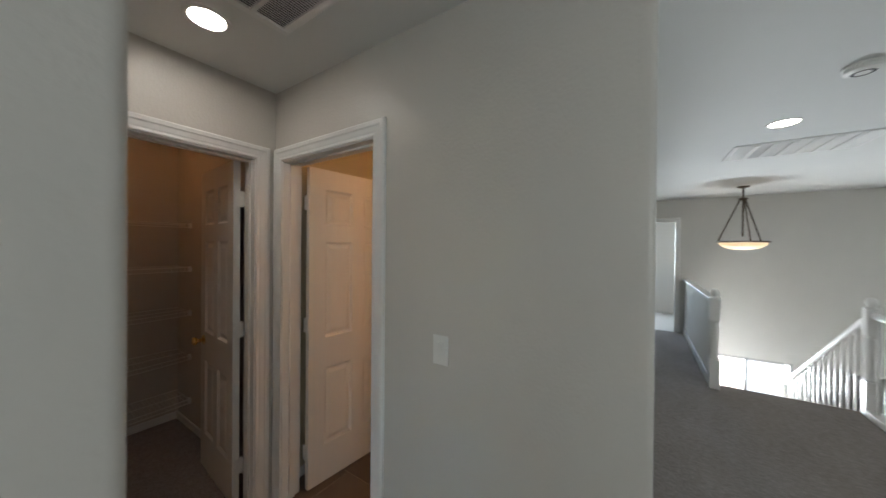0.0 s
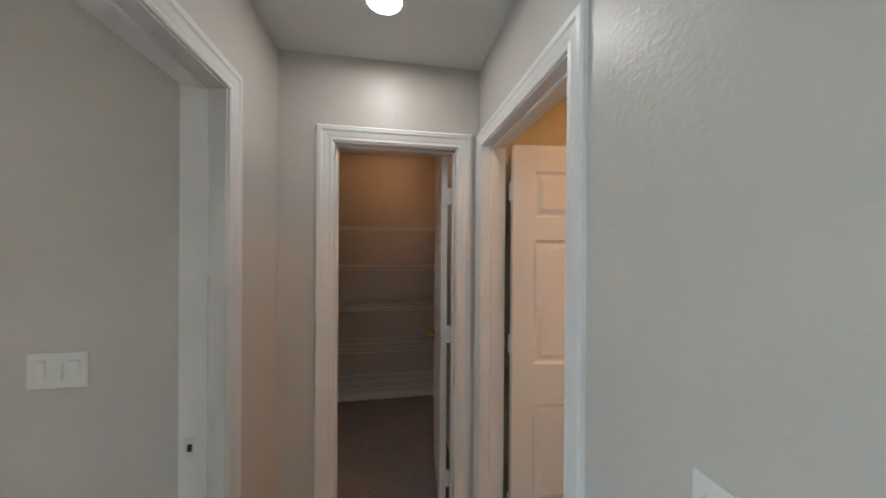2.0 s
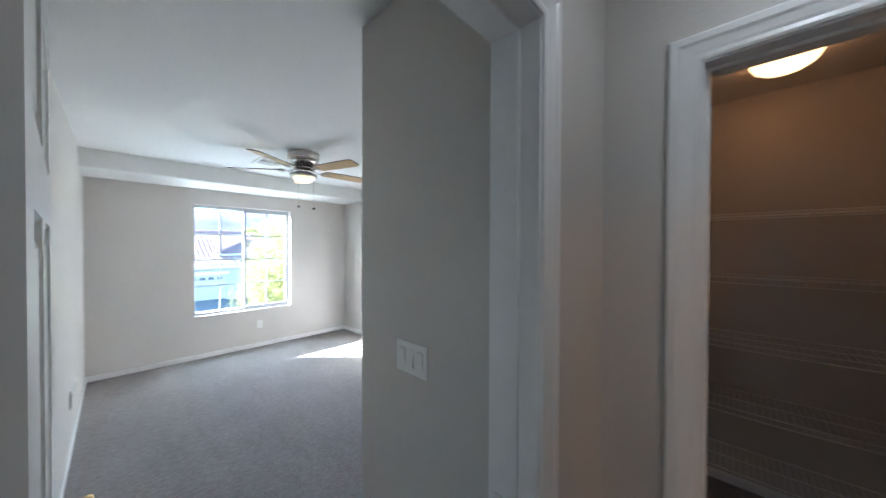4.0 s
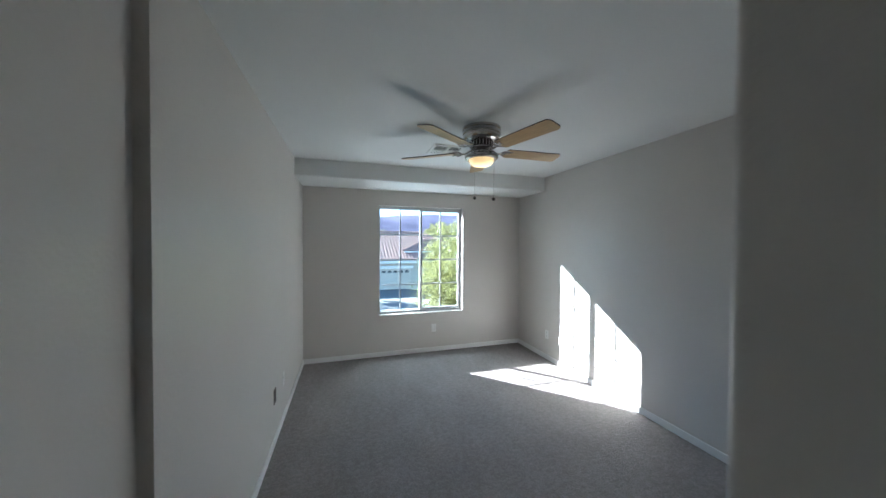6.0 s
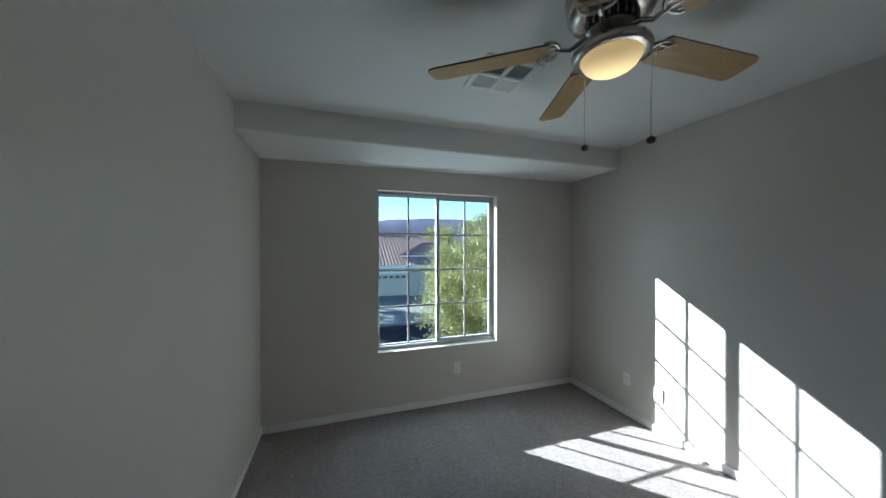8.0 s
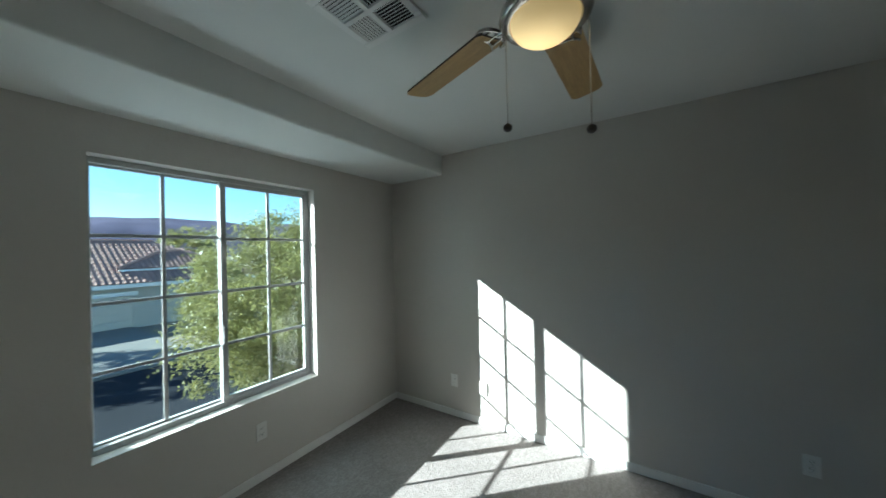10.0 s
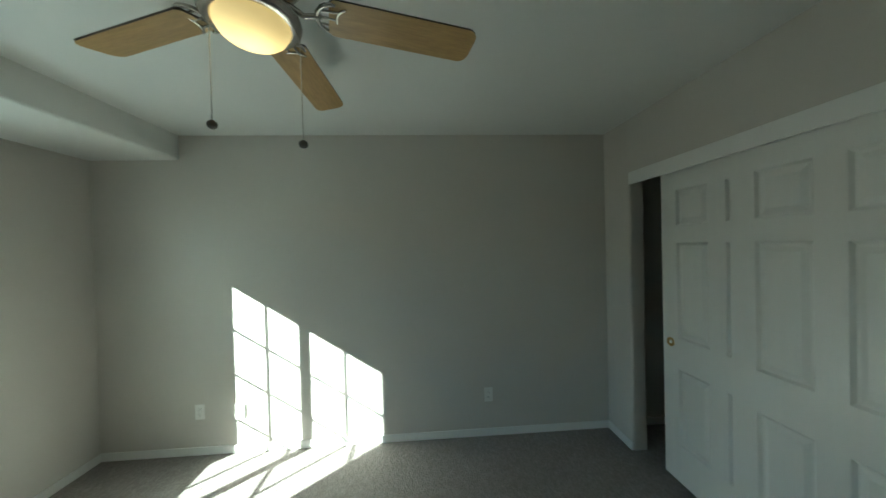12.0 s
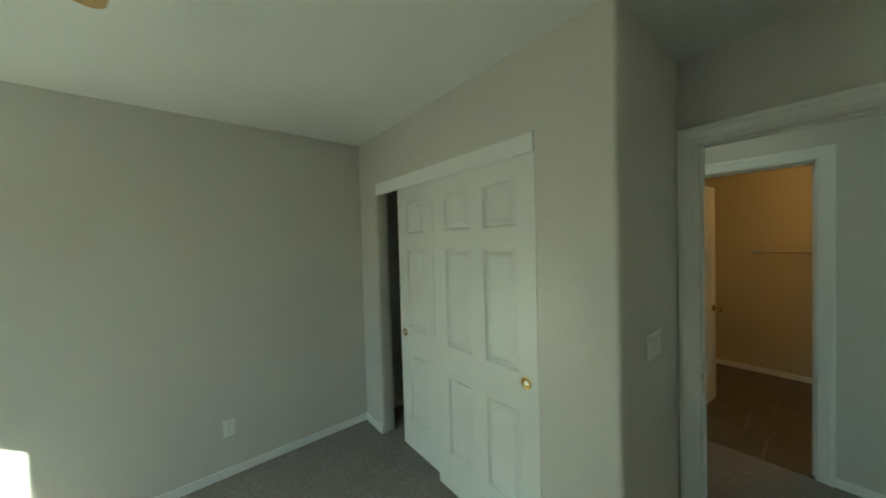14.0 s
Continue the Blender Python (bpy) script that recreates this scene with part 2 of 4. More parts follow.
def lathe(bm, prof, seg=40, at=(0, 0, 0)):
    """Turn a profile of (radius, height) about z."""
    rings = []
    for r, z in prof:
        if r < 1e-5:
            rings.append([bm.verts.new((at[0], at[1], at[2] + z))])
        else:
            rings.append([bm.verts.new((at[0] + r * math.cos(2 * math.pi * i / seg), at[1] + r * math.sin(2 * math.pi * i / seg), at[2] + z)) for i in range(seg)])
    for a, b in zip(rings, rings[1:]):
        for i in range(seg):
            j = (i + 1) % seg
            if len(a) == 1 and len(b) == 1:
                continue
            if len(a) == 1:
                bm.faces.new((a[0], b[i], b[j]))
            elif len(b) == 1:
                bm.faces.new((a[i], a[j], b[0]))
            else:
                bm.faces.new((a[i], a[j], b[j], b[i]))
    return bm


def tube(bm, pts, r, seg=6):
    """A round bar along points."""
    pts = [Vector(p) for p in pts]
    rings = []
    for i, p in enumerate(pts):
        d = (pts[min(i + 1, len(pts) - 1)] - pts[max(i - 1, 0)]).normalized()
        side = d.cross(Vector((0, 0, 1)))
        side = side.normalized() if side.length > 1e-3 else Vector((1, 0, 0))
        up = side.cross(d)
        rr = r[i] if isinstance(r, (list, tuple)) else r
        rings.append([bm.verts.new(p + rr * (math.cos(2 * math.pi * k / seg) * side + math.sin(2 * math.pi * k / seg) * up)) for k in range(seg)])
    for a, b in zip(rings, rings[1:]):
        for k in range(seg):
            bm.faces.new((a[k], a[(k + 1) % seg], b[(k + 1) % seg], b[k]))
    bm.faces.new(rings[0][::-1])
    bm.faces.new(rings[-1])
    return bm


def swept(bm, prof, rails, to):
    """Join a profile along mitred stations: rails(u) gives the stations of a profile point in the wall's plane, to() puts them in the world."""
    rows = [[bm.verts.new(to(s, z, v)) for s, z in rails(u)] for u, v in prof]
    for a, b in zip(rows, rows[1:]):
        for i in range(len(a) - 1):
            bm.faces.new((a[i], a[i + 1], b[i + 1], b[i]))
    return bm


CASING = [(0, 0), (0, 0.008), (0.007, 0.011), (0.018, 0.009), (0.025, 0.011), (0.045, 0.014), (0.052, 0.018), (0.068, 0.018), (0.075, 0.013), (0.075, 0)]


def casing(name, s0, s1, top, to, label):
    bm = bmesh.new()
    swept(bm, CASING, lambda u: [(s0 - u, 0), (s0 - u, top + u), (s1 + u, top + u), (s1 + u, 0)], to)
    return struct(name, bm, TRIM, label, "door casing")


def jamb(name, along, a0, a1, b0, b1, top, material=TRIM):
    """The lining of a doorway through a wall, with its stop. along: the axis that the wall runs."""
    j = tagged(new(name), "white painted door jamb and stop", "door jamb", "", "structure")
    th, st = 0.018, 0.011
    mid = (b0 + b1) / 2

    def put(piece, p0, p1, q0, q1, z0, z1):
        part(piece, box(q0, q1, p0, p1, z0, z1, 0.001, 1) if along == "y" else box(p0, p1, q0, q1, z0, z1, 0.001, 1), material, j)
    put("side_jamb", a0 - 0.001, a0 + th, b0 - 0.001, b1 + 0.001, 0, top)
    put("side_jamb", a1 - th, a1 + 0.001, b0 - 0.001, b1 + 0.001, 0, top)
    put("head_jamb", a0 + th, a1 - th, b0 - 0.001, b1 + 0.001, top - th, top)
    put("door_stop", a0 + th, a0 + th + st, mid - 0.017, mid + 0.017, 0, top - th)
    put("door_stop", a1 - th - st, a1 - th, mid - 0.017, mid + 0.017, 0, top - th)
    put("door_stop", a0 + th + st, a1 - th - st, mid - 0.017, mid + 0.017, top - th - st, top - th)
    return j


def baseboard(name, pts, out, label="low white painted baseboard"):
    """Baseboard pieces between points; out: the side on which it stands proud."""
    bm = bmesh.new()
    for (x0, y0), (x1, y1), (ox, oy) in zip(pts, pts[1:], out):
        if ox is None:
            continue
        t = 0.012
        xs, ys = sorted((x0, x1)), sorted((y0, y1))
        if ox:
            xs = sorted((x0, x0 + ox * t))
        if oy:
            ys = sorted((y0, y0 + oy * t))
        bx(bm, xs[0], xs[1], ys[0], ys[1], 0.0, 0.062, 0.004, 2)
    return struct(name, bm, TRIM, label, "baseboard")


def frustum(bm, x0, x1, z0, z1, y0, y1, inset):
    """A raised field: base rectangle at y0, smaller face at y1."""
    a = [bm.verts.new((x, y0, z)) for x, z in ((x0, z0), (x1, z0), (x1, z1), (x0, z1))]
    i = inset
    b = [bm.verts.new((x, y1, z)) for x, z in ((x0 + i, z0 + i), (x1 - i, z0 + i), (x1 - i, z1 - i), (x0 + i, z1 - i))]
    for k in range(4):
        bm.faces.new((a[k], a[(k + 1) % 4], b[(k + 1) % 4], b[k]))
    bm.faces.new(b)


ROWS = ((0.24, 0.74), (0.94, 1.56), (1.67, 1.90))


def panel_door(name, w, h, at, rz, label, knob="knob", hinges=True, group="", swing=1):
    """A six-panel door; its hinge edge is at local x=0, it runs along +x, 35 mm thick about y=0. swing: side on which the hinge knuckles stand."""
    d = thing(name, at, label, "door", group, rz)
    k = (h / 2.03)
    t = 0.0175
    stile, mull = 0.115 * w / 0.76, 0.10 * w / 0.76
    rows = [(a * k, b * k) for a, b in ROWS]
    cols = [(stile, (w - mull) / 2), ((w + mull) / 2, w - stile)]
    bm = bmesh.new()
    bx(bm, 0, stile, -t, t, 0, h)
    bx(bm, w - stile, w, -t, t, 0, h)
    zs = [0] + [z for r in rows for z in r] + [h]
    for z0, z1 in zip(zs[::2], zs[1::2]):
        bx(bm, stile, w - stile, -t, t, z0, z1)
    for z0, z1 in rows:
        bx(bm, cols[0][1], cols[1][0], -t, t, z0, z1)
    bmesh.ops.remove_doubles(bm, verts=bm.verts, dist=0.0002)
    part("body", bm, DOOR, d)
    for z0, z1 in rows:
        for x0, x1 in cols:
            bm = bmesh.new()
            bx(bm, x0 - 0.002, x1 + 0.002, -t + 0.0112, t - 0.0112, z0 - 0.002, z1 + 0.002)
            for s in (-1, 1):
                # sloped sticking round the opening
                a = [(x0, z0), (x1, z0), (x1, z1), (x0, z1)]
                g = 0.012
                o = [bm.verts.new((x, s * (t - 0.0008), z)) for x, z in a]
                q = [bm.verts.new((x, s * (t - 0.011), z)) for x, z in ((x0 + g, z0 + g), (x1 - g, z0 + g), (x1 - g, z1 - g), (x0 + g, z1 - g))]
                for i in range(4):
                    bm.faces.new((o[i], o[(i + 1) % 4], q[(i + 1) % 4], q[i]))
                frustum(bm, x0 + 0.020, x1 - 0.020, z0 + 0.020, z1 - 0.020, s * (t - 0.0114), s * (t - 0.0025), 0.024)
            part("panel", bm, DOOR, d)
    if hinges:
        for z in (0.22, 1.02, h - 0.22):
            bm = bmesh.new()
            a, b = sorted((-swing * t * 0.8, swing * (t + 0.026)))
            bx(bm, -0.0035, -0.0005, a, b, z - 0.045, z + 0.045, 0.0008, 1)
            tube(bm, [(0.004, swing * (t + 0.008), z - 0.047), (0.004, swing * (t + 0.008), z + 0.047)], 0.006, 10)
            part("hinge", bm, HINGE, d, "white painted butt hinge")
    if knob == "knob":
        for s in (-1, 1):
            bm = bmesh.new()
            lathe(bm, [(0, 0), (0.031, 0), (0.033, 0.004), (0.026, 0.010), (0.012, 0.013), (0.011, 0.032), (0.017, 0.037), (0.026, 0.046), (0.028, 0.055), (0.024, 0.063), (0.012, 0.067), (0, 0.067)], 24)
            bmesh.ops.rotate(bm, verts=bm.verts, matrix=Matrix.Rotation(-s * math.pi / 2, 3, "X"))
            bmesh.ops.translate(bm, verts=bm.verts, vec=(w - 0.065, s * (t - 0.0005), 0.868))
            part("knob", bm, BRASS, d, "polished brass knob", 40)
    return d


# ---- bedroom, hall and closets: the shell ----
H = 2.44
XW, XD, XL, XR, XC = -4.82, -0.115, 0.012, 0.99, -0.845     # window wall, door wall faces, bath wall, closet front
YS, YN, YA = -1.338, 1.75, -0.382                            # south, north and alcove walls
TOP = 2.035
BD0, BD1 = -1.235, -0.446     # bedroom doorway
LN0, LN1 = 0.248, 0.888       # linen closet doorway
BA0, BA1 = -0.840, -0.066     # bathroom doorway
WY0, WY1, WZ0, WZ1 = -0.395, 0.815, 0.56, 2.052


def wall_y(name, x0, x1, y0, y1, holes=(), label="greige painted wall with light orange-peel texture", z0=0.0, z1=H, material=None, bull=()):
    """A wall that runs along y; holes: (y0, y1, z0, z1)."""
    bm = bmesh.new()
    ys = sorted({y0, y1, *[h[0] for h in holes], *[h[1] for h in holes]})
    for a, b in zip(ys, ys[1:]):
        hs = [h for h in holes if h[0] <= a and h[1] >= b]
        if not hs:
            bx(bm, x0, x1, a, b, z0, z1)
        for h in hs:
            if h[2] > z0:
                bx(bm, x0, x1, a, b, z0, h[2])
            if h[3] < z1:
                bx(bm, x0, x1, a, b, h[3], z1)
    bmesh.ops.remove_doubles(bm, verts=bm.verts, dist=0.0005)
    if bull:
        es = [e for e in bm.edges if any(abs(e.verts[0].co.x - bxx) < 1e-3 and abs(e.verts[1].co.x - bxx) < 1e-3 and abs(e.verts[0].co.y - byy) < 1e-3 and abs(e.verts[1].co.y - byy) < 1e-3 for bxx, byy in bull)]
        if es:
            bmesh.ops.bevel(bm, geom=es, offset=0.019, segments=5, affect="EDGES", profile=0.5)
    return struct(name, bm, material or WALL, label, "wall", 35)


def wall_x(name, x0, x1, y0, y1, holes=(), label="greige painted wall with light orange-peel texture", z0=0.0, z1=H, material=None):
    bm = bmesh.new()
    xs = sorted({x0, x1, *[h[0] for h in holes], *[h[1] for h in holes]})
    for a, b in zip(xs, xs[1:]):
        hs = [h for h in holes if h[0] <= a and h[1] >= b]
        if not hs:
            bx(bm, a, b, y0, y1, z0, z1)
        for h in hs:
            if h[2] > z0:
                bx(bm, a, b, y0, y1, z0, h[2])
            if h[3] < z1:
                bx(bm, a, b, y0, y1, h[3], z1)
    return struct(name, bm, material or WALL, label, "wall")


def bull_post(name, x0, x1, y0, y1, z0=0.0, z1=H, label="greige painted wall end with rounded corners"):
    return struct(name, box(x0, x1, y0, y1, z0, z1, 0.018, 5, True), WALL, label, "wall", 35)


wall_y("wall_west", XW - 0.16, XW, YS - 0.127, YN + 0.115, [(WY0, WY1, WZ0, WZ1)], "greige painted window wall with drywall-wrapped window opening")
wall_x("wall_north", XW, 0.99, YN, YN + 0.115)
wall_x("wall_south", XW, -0.05, YS - 0.127, YS)
wall_y("wall_door", XD, XL, YS, YN, [(BD0, BD1, 0, TOP)])
bull_post("wall_hall_corner", -0.09, 0.066, YS - 0.127, YS + 0.03)
# bedroom closet front
bull_post("wall_closet_pier", XC, XC + 0.115, YA, -0.03, 0, H)
bull_post("wall_closet_return", XC, XC + 0.115, 1.45, YN + 0.03, 0, H)
struct("wall_closet_header", box(XC + 0.0005, XC + 0.1145, -0.048, 1.468, 2.056, H), WALL, "greige painted wall over the closet opening", "wall")
wall_x("wall_alcove", XC + 0.09, XD, YA + 0.0005, YA + 0.115)
# hall, linen closet and bathroom
wall_x("wall_linen_front", XL, XR, 0.0, 0.115, [(LN0, LN1, 0, TOP)])
wall_y("wall_bath", XR, XR + 0.115, -1.85, 1.75, [(BA0, BA1, 0, TOP)])
bull_post("wall_bath_end", XR - 0.0005, XR + 0.13, -1.89, -1.83)
wall_x("wall_linen_back", XL, XR, 1.579, 1.69)
wall_x("wall_bath_south", XR + 0.115, 3.015, -1.889, -1.775)
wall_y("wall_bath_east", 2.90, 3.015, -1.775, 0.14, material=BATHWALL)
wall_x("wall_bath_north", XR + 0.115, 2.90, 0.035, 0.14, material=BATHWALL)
# landing, stairwell and what closes them
# off-white rather than greige here, to bounce more light onto the half wall
wall_x("wall_landing_step", 3.015, 7.1, -1.30, -1.19, material=LANDWALL)
wall_y("wall_landing_step_side", 2.90, 3.015, -1.30, -1.19 + 0.05)
wall_y("wall_stairwell", 7.1, 7.22, -5.6, -1.19, [(-2.36, -1.62, 0.0, TOP), (-3.87, -2.79, -1.68, -0.28), (-4.9, -3.98, -2.9, -0.30)], "tall off-white stairwell wall with a window below", -2.9, H, LANDWALL)
wall_x("wall_landing_south", -1.7, 7.22, -5.72, -5.6, (), "greige painted landing wall", -2.9)
wall_y("wall_hall_west", -1.7, -1.6, -5.6, -1.3, (), "greige painted wall of the landing", -2.9)
wall_x("wall_landing_under", -1.6, 4.48, -3.69, -3.58, (), "painted wall under the landing edge", -2.9, -0.28)
wall_y("wall_stair_under", 4.48, 4.6, -3.69, -1.3, (), "painted wall under the landing", -2.9, -0.28)
wall_x("wall_stair_side", 4.6, 7.1, -2.56, -2.5, (), "painted wall beside the stairs", -2.9, -0.0)
struct("wall_lower_room", box(7.22, 9.2, -5.2, -3.9, -3.0, -2.9), CARPET, "lower room floor beyond the stairwell", "floor")
bm = bmesh.new()
bx(bm, 9.2, 9.3, -5.3, -3.8, -3.0, -0.1)
bx(bm, 7.22, 9.2, -5.3, -5.2, -3.0, -0.1)
bx(bm, 7.22, 9.2, -3.9, -3.8, -3.0, -0.1)
bx(bm, 7.22, 9.2, -5.2, -3.9, -0.2, -0.1)
struct("wall_lower_room_back", bm, WALL, "dim lower room wall", "wall")
bm = bmesh.new()
for a in ((-2.9, -2.1, 0, H), (-1.3, -1.1, 0, H), (-2.1, -1.3, 0, 0.9), (-2.1, -1.3, 2.1, H)):
    bx(bm, 9.0, 9.1, *a)
bx(bm, 7.22, 9.0, -2.9, -2.8, 0, H)
bx(bm, 7.22, 9.0, -1.2, -1.1, 0, H)
bx(bm, 7.22, 9.0, -2.8, -1.2, H, H + 0.1)
bx(bm, 7.22, 9.0, -2.8, -1.2, -0.1, 0)
struct("wall_far_room", bm, WALL, "dim bluish far room behind the landing door", "wall")

# floors
struct("floor", box(XW - 0.05, XR - 0.003, YS - 0.1, YN + 0.05, -0.12, 0), CARPET, "grey-beige cut-and-loop carpet", "carpet")
bm = bmesh.new()
bx(bm, -1.7, 4.6, -3.70, YS - 0.1, -0.28, 0)
bx(bm, 3.0, 4.6, YS - 0.1, -1.19, -0.28, 0)
bx(bm, 4.6, 7.1, -2.5, -1.19, -0.28, 0)
struct("floor_landing", bm, CARPET, "grey-beige carpet on the landing", "carpet")
struct("floor_lower", box(-1.7, 7.22, -5.6, -1.3, -3.0, -2.9), CARPET, "carpeted lower floor", "carpet")
# ceilings
struct("ceiling", box(XW - 0.16, XL, YS - 0.127, YN + 0.115, H, H + 0.1), CEIL, "white textured bedroom ceiling", "ceiling")
struct("ceiling_hall", box(XL, 3.0, -1.889, 1.87, H, H + 0.1), CEIL, "white textured hall ceiling", "ceiling")
bm = bmesh.new()
bx(bm, -1.7, 7.22, -5.72, -1.889, H, H + 0.1)
bx(bm, 3.0, 7.22, -1.889, -1.19, H, H + 0.1)
bx(bm, -1.7, XL, -1.889, YS - 0.127, H, H + 0.1)
struct("ceiling_landing", bm, CEIL, "white textured landing ceiling", "ceiling")
bm = box(XW, -4.187, YS, YN, 2.255, H)
low = [e for e in bm.edges if all(v.co.x > -4.2 and v.co.z < 2.3 for v in e.verts)]
bmesh.ops.bevel(bm, geom=low, offset=0.018, segments=4, affect="EDGES", profile=0.5)
struct("soffit", bm, CEIL, "dropped white ceiling soffit over the window", "soffit", 35)

# casings and jambs
casing("casing_bedroom_hall", BD0 + 0.012, BD1 - 0.012, TOP - 0.012, lambda s, z, v: (XL + v, s, z), "white moulded casing round the bedroom doorway")
casing("casing_bedroom_inside", BD0 + 0.012, BD1 - 0.012, TOP - 0.012, lambda s, z, v: (XD - v, s, z), "white moulded casing round the bedroom doorway")
casing("casing_linen", LN0 + 0.012, LN1 - 0.012, TOP - 0.012, lambda s, z, v: (s, -v, z), "white moulded casing round the linen closet doorway")
casing("casing_bath", BA0 + 0.012, BA1 - 0.012, TOP - 0.012, lambda s, z, v: (XR - v, s, z), "white moulded casing round the bathroom doorway")
jamb("jamb_bedroom", "y", BD0, BD1, XD, XL, TOP)
jamb("jamb_linen", "x", LN0, LN1, 0.0, 0.115, TOP)
jamb("jamb_bath", "y", BA0, BA1, XR, XR + 0.115, TOP)
casing("casing_far_door", -2.36, -1.62, TOP, lambda s, z, v: (7.1 - v, s, z), "white casing of the landing door")

# baseboards
baseboard("baseboard_bedroom", [(XD, YA), (XC, YA), (XC, -0.03)], [(0, -1), (-1, 0)])
baseboard("baseboard_bedroom_closet_side", [(XC, 1.45), (XC, YN)], [(-1, 0)])
baseboard("baseboard_north", [(XW, YN), (XC, YN)], [(0, -1)])
baseboard("baseboard_west", [(XW, YS), (XW, YN)], [(1, 0)])
baseboard("baseboard_south", [(XW, YS), (XD, YS)], [(0, 1)])
baseboard("baseboard_hall", [(XR, -1.87), (XR, BA0 - 0.063)], [(-1, 0)])
baseboard("baseboard_hall_left", [(XL, BD1 + 0.063), (XL, 0.0), (LN0 - 0.063, 0.0)], [(1, 0), (0, -1)])
baseboard("baseboard_linen", [(XL, 0.115), (XL, 1.579), (XR, 1.579), (XR, 0.115)], [(1, 0), (0, -1), (-1, 0)])
baseboard("baseboard_bath", [(2.90, -1.775), (2.90, 0.035), (XR + 0.115, 0.035)], [(-1, 0), (0, -1)])
baseboard("baseboard_closet", [(XC + 0.115, YN), (XD, YN), (XD, YA + 0.115)], [(0, -1), (-1, 0)])
bm = box(4.6, 7.1, -2.5, -2.488, 0, 0.11, 0.004, 2)
struct("baseboard_half_wall", bm, TRIM, "white baseboard along the half wall", "baseboard")

# ---- window ----
win = tagged(new("window_1"), "white vinyl sliding window with grilles between the panes", "window", "", "structure")
win.matrix_world = pose(XW - 0.118, (WY0 + WY1) / 2, WZ0)
WW, WH = WY1 - WY0, WZ1 - WZ0
bm = bmesh.new()
f, ft = 0.020, 0.030
for a in ((-0.028, 0.035, -WW / 2, -WW / 2 + f, 0, WH), (-0.028, 0.035, WW / 2 - f, WW / 2, 0, WH), (-0.028, 0.035, -WW / 2 + f, WW / 2 - f, 0, ft), (-0.028, 0.035, -WW / 2 + f, WW / 2 - f, WH - ft, WH)):
    bx(bm, *a, 0.003, 2)
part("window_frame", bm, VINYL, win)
for side, x in ((-1, -0.014), (1, 0.014)):
    y0, y1 = (-WW / 2 + f, 0.016) if side < 0 else (-0.020, WW / 2 - f)
    g0, g1, gz = (0.006, 0.032, 0.010) if side < 0 else (0.034, 0.026, 0.026)
    bm = bmesh.new()
    for a in ((y0, y0 + g0, ft, WH - ft), (y1 - g1, y1, ft, WH - ft), (y0 + g0, y1 - g1, ft, ft + gz), (y0 + g0, y1 - g1, WH - ft - gz, WH - ft)):
        bx(bm, x - 0.013, x + 0.013, *a, 0.002, 2)
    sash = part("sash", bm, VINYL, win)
    part("pane", box(x - 0.003, x + 0.003, y0 + g0 - 0.004, y1 - g1 + 0.004, ft + gz - 0.004, WH - ft - gz + 0.004), GLASS, sash).visible_shadow = False
    bm = bmesh.new()
    yc = (y0 + g0 + y1 - g1) / 2
    bx(bm, x + 0.004, x + 0.013, yc - 0.0095, yc + 0.0095, ft + gz - 0.002, WH - ft - gz + 0.002)
    for i in (1, 2, 3):
        z = ft + gz + (WH - 2 * ft - 2 * gz) * i / 4
        bx(bm, x + 0.0043, x + 0.0134, y0 + g0 - 0.002, y1 - g1 + 0.002, z - 0.0095, z + 0.0095, 0.002, 1)
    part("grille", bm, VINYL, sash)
bm = box(0.027, 0.040, -0.016, 0.006, 0.40, 0.52, 0.003, 2)
part("latch", bm, VINYL, win)

# ---- doors ----
panel_door("linen_door", 0.60, 2.005, (LN1 - 0.018 - 0.0395, 0.119, 0.012), 85, "white six-panel linen closet door, standing open", swing=-1)
panel_door("bathroom_door", 0.715, 2.005, (XR + 0.137, BA1 - 0.018 - 0.036, 0.012), -6, "white six-panel bathroom door, standing open", swing=1)
panel_door("bedroom_door", 0.745, 2.005, (XD - 0.004, BD0 + 0.018 + 0.0395, 0.012), 184, "white six-panel bedroom door, standing open against the wall", swing=1)

for y, x, pull_y in ((-0.03, XC + 0.043, 0.075), (0.465, XC + 0.086, 0.705)):
    d = panel_door("closet_door", 0.765, 1.975, (x, y, 0.018), 90, "white six-panel sliding closet door with a brass finger pull", None, False, "sliding closet doors")
    bm = bmesh.new()
    lathe(bm, [(0, -0.001), (0.017, 0.000), (0.021, 0.003), (0.026, 0.0042), (0.0285, 0.003), (0.029, -0.001)], 28)
    bmesh.ops.rotate(bm, verts=bm.verts, matrix=Matrix.Rotation(-math.pi / 2, 3, "X"))
    bmesh.ops.translate(bm, verts=bm.verts, vec=(pull_y, 0.0178, 0.878))
    part("finger_pull", bm, BRASS, d, "round dished brass finger pull", 40)
struct("trim_closet_fascia", box(XC + 0.001, XC + 0.019, -0.03, 1.456, 1.968, 2.0558, 0.002, 2), TRIM, "white fascia board hiding the closet door track", "trim")
struct("trim_closet_track", box(XC + 0.024, XC + 0.105, -0.028, 1.448, 2.0, 2.0555), DARK, "closet door track", "trim")
struct("trim_closet_floor_guide", box(XC + 0.052, XC + 0.075, 0.69, 0.72, 0.0, 0.03, 0.003, 2), PLATE, "small white plastic floor guide", "trim")


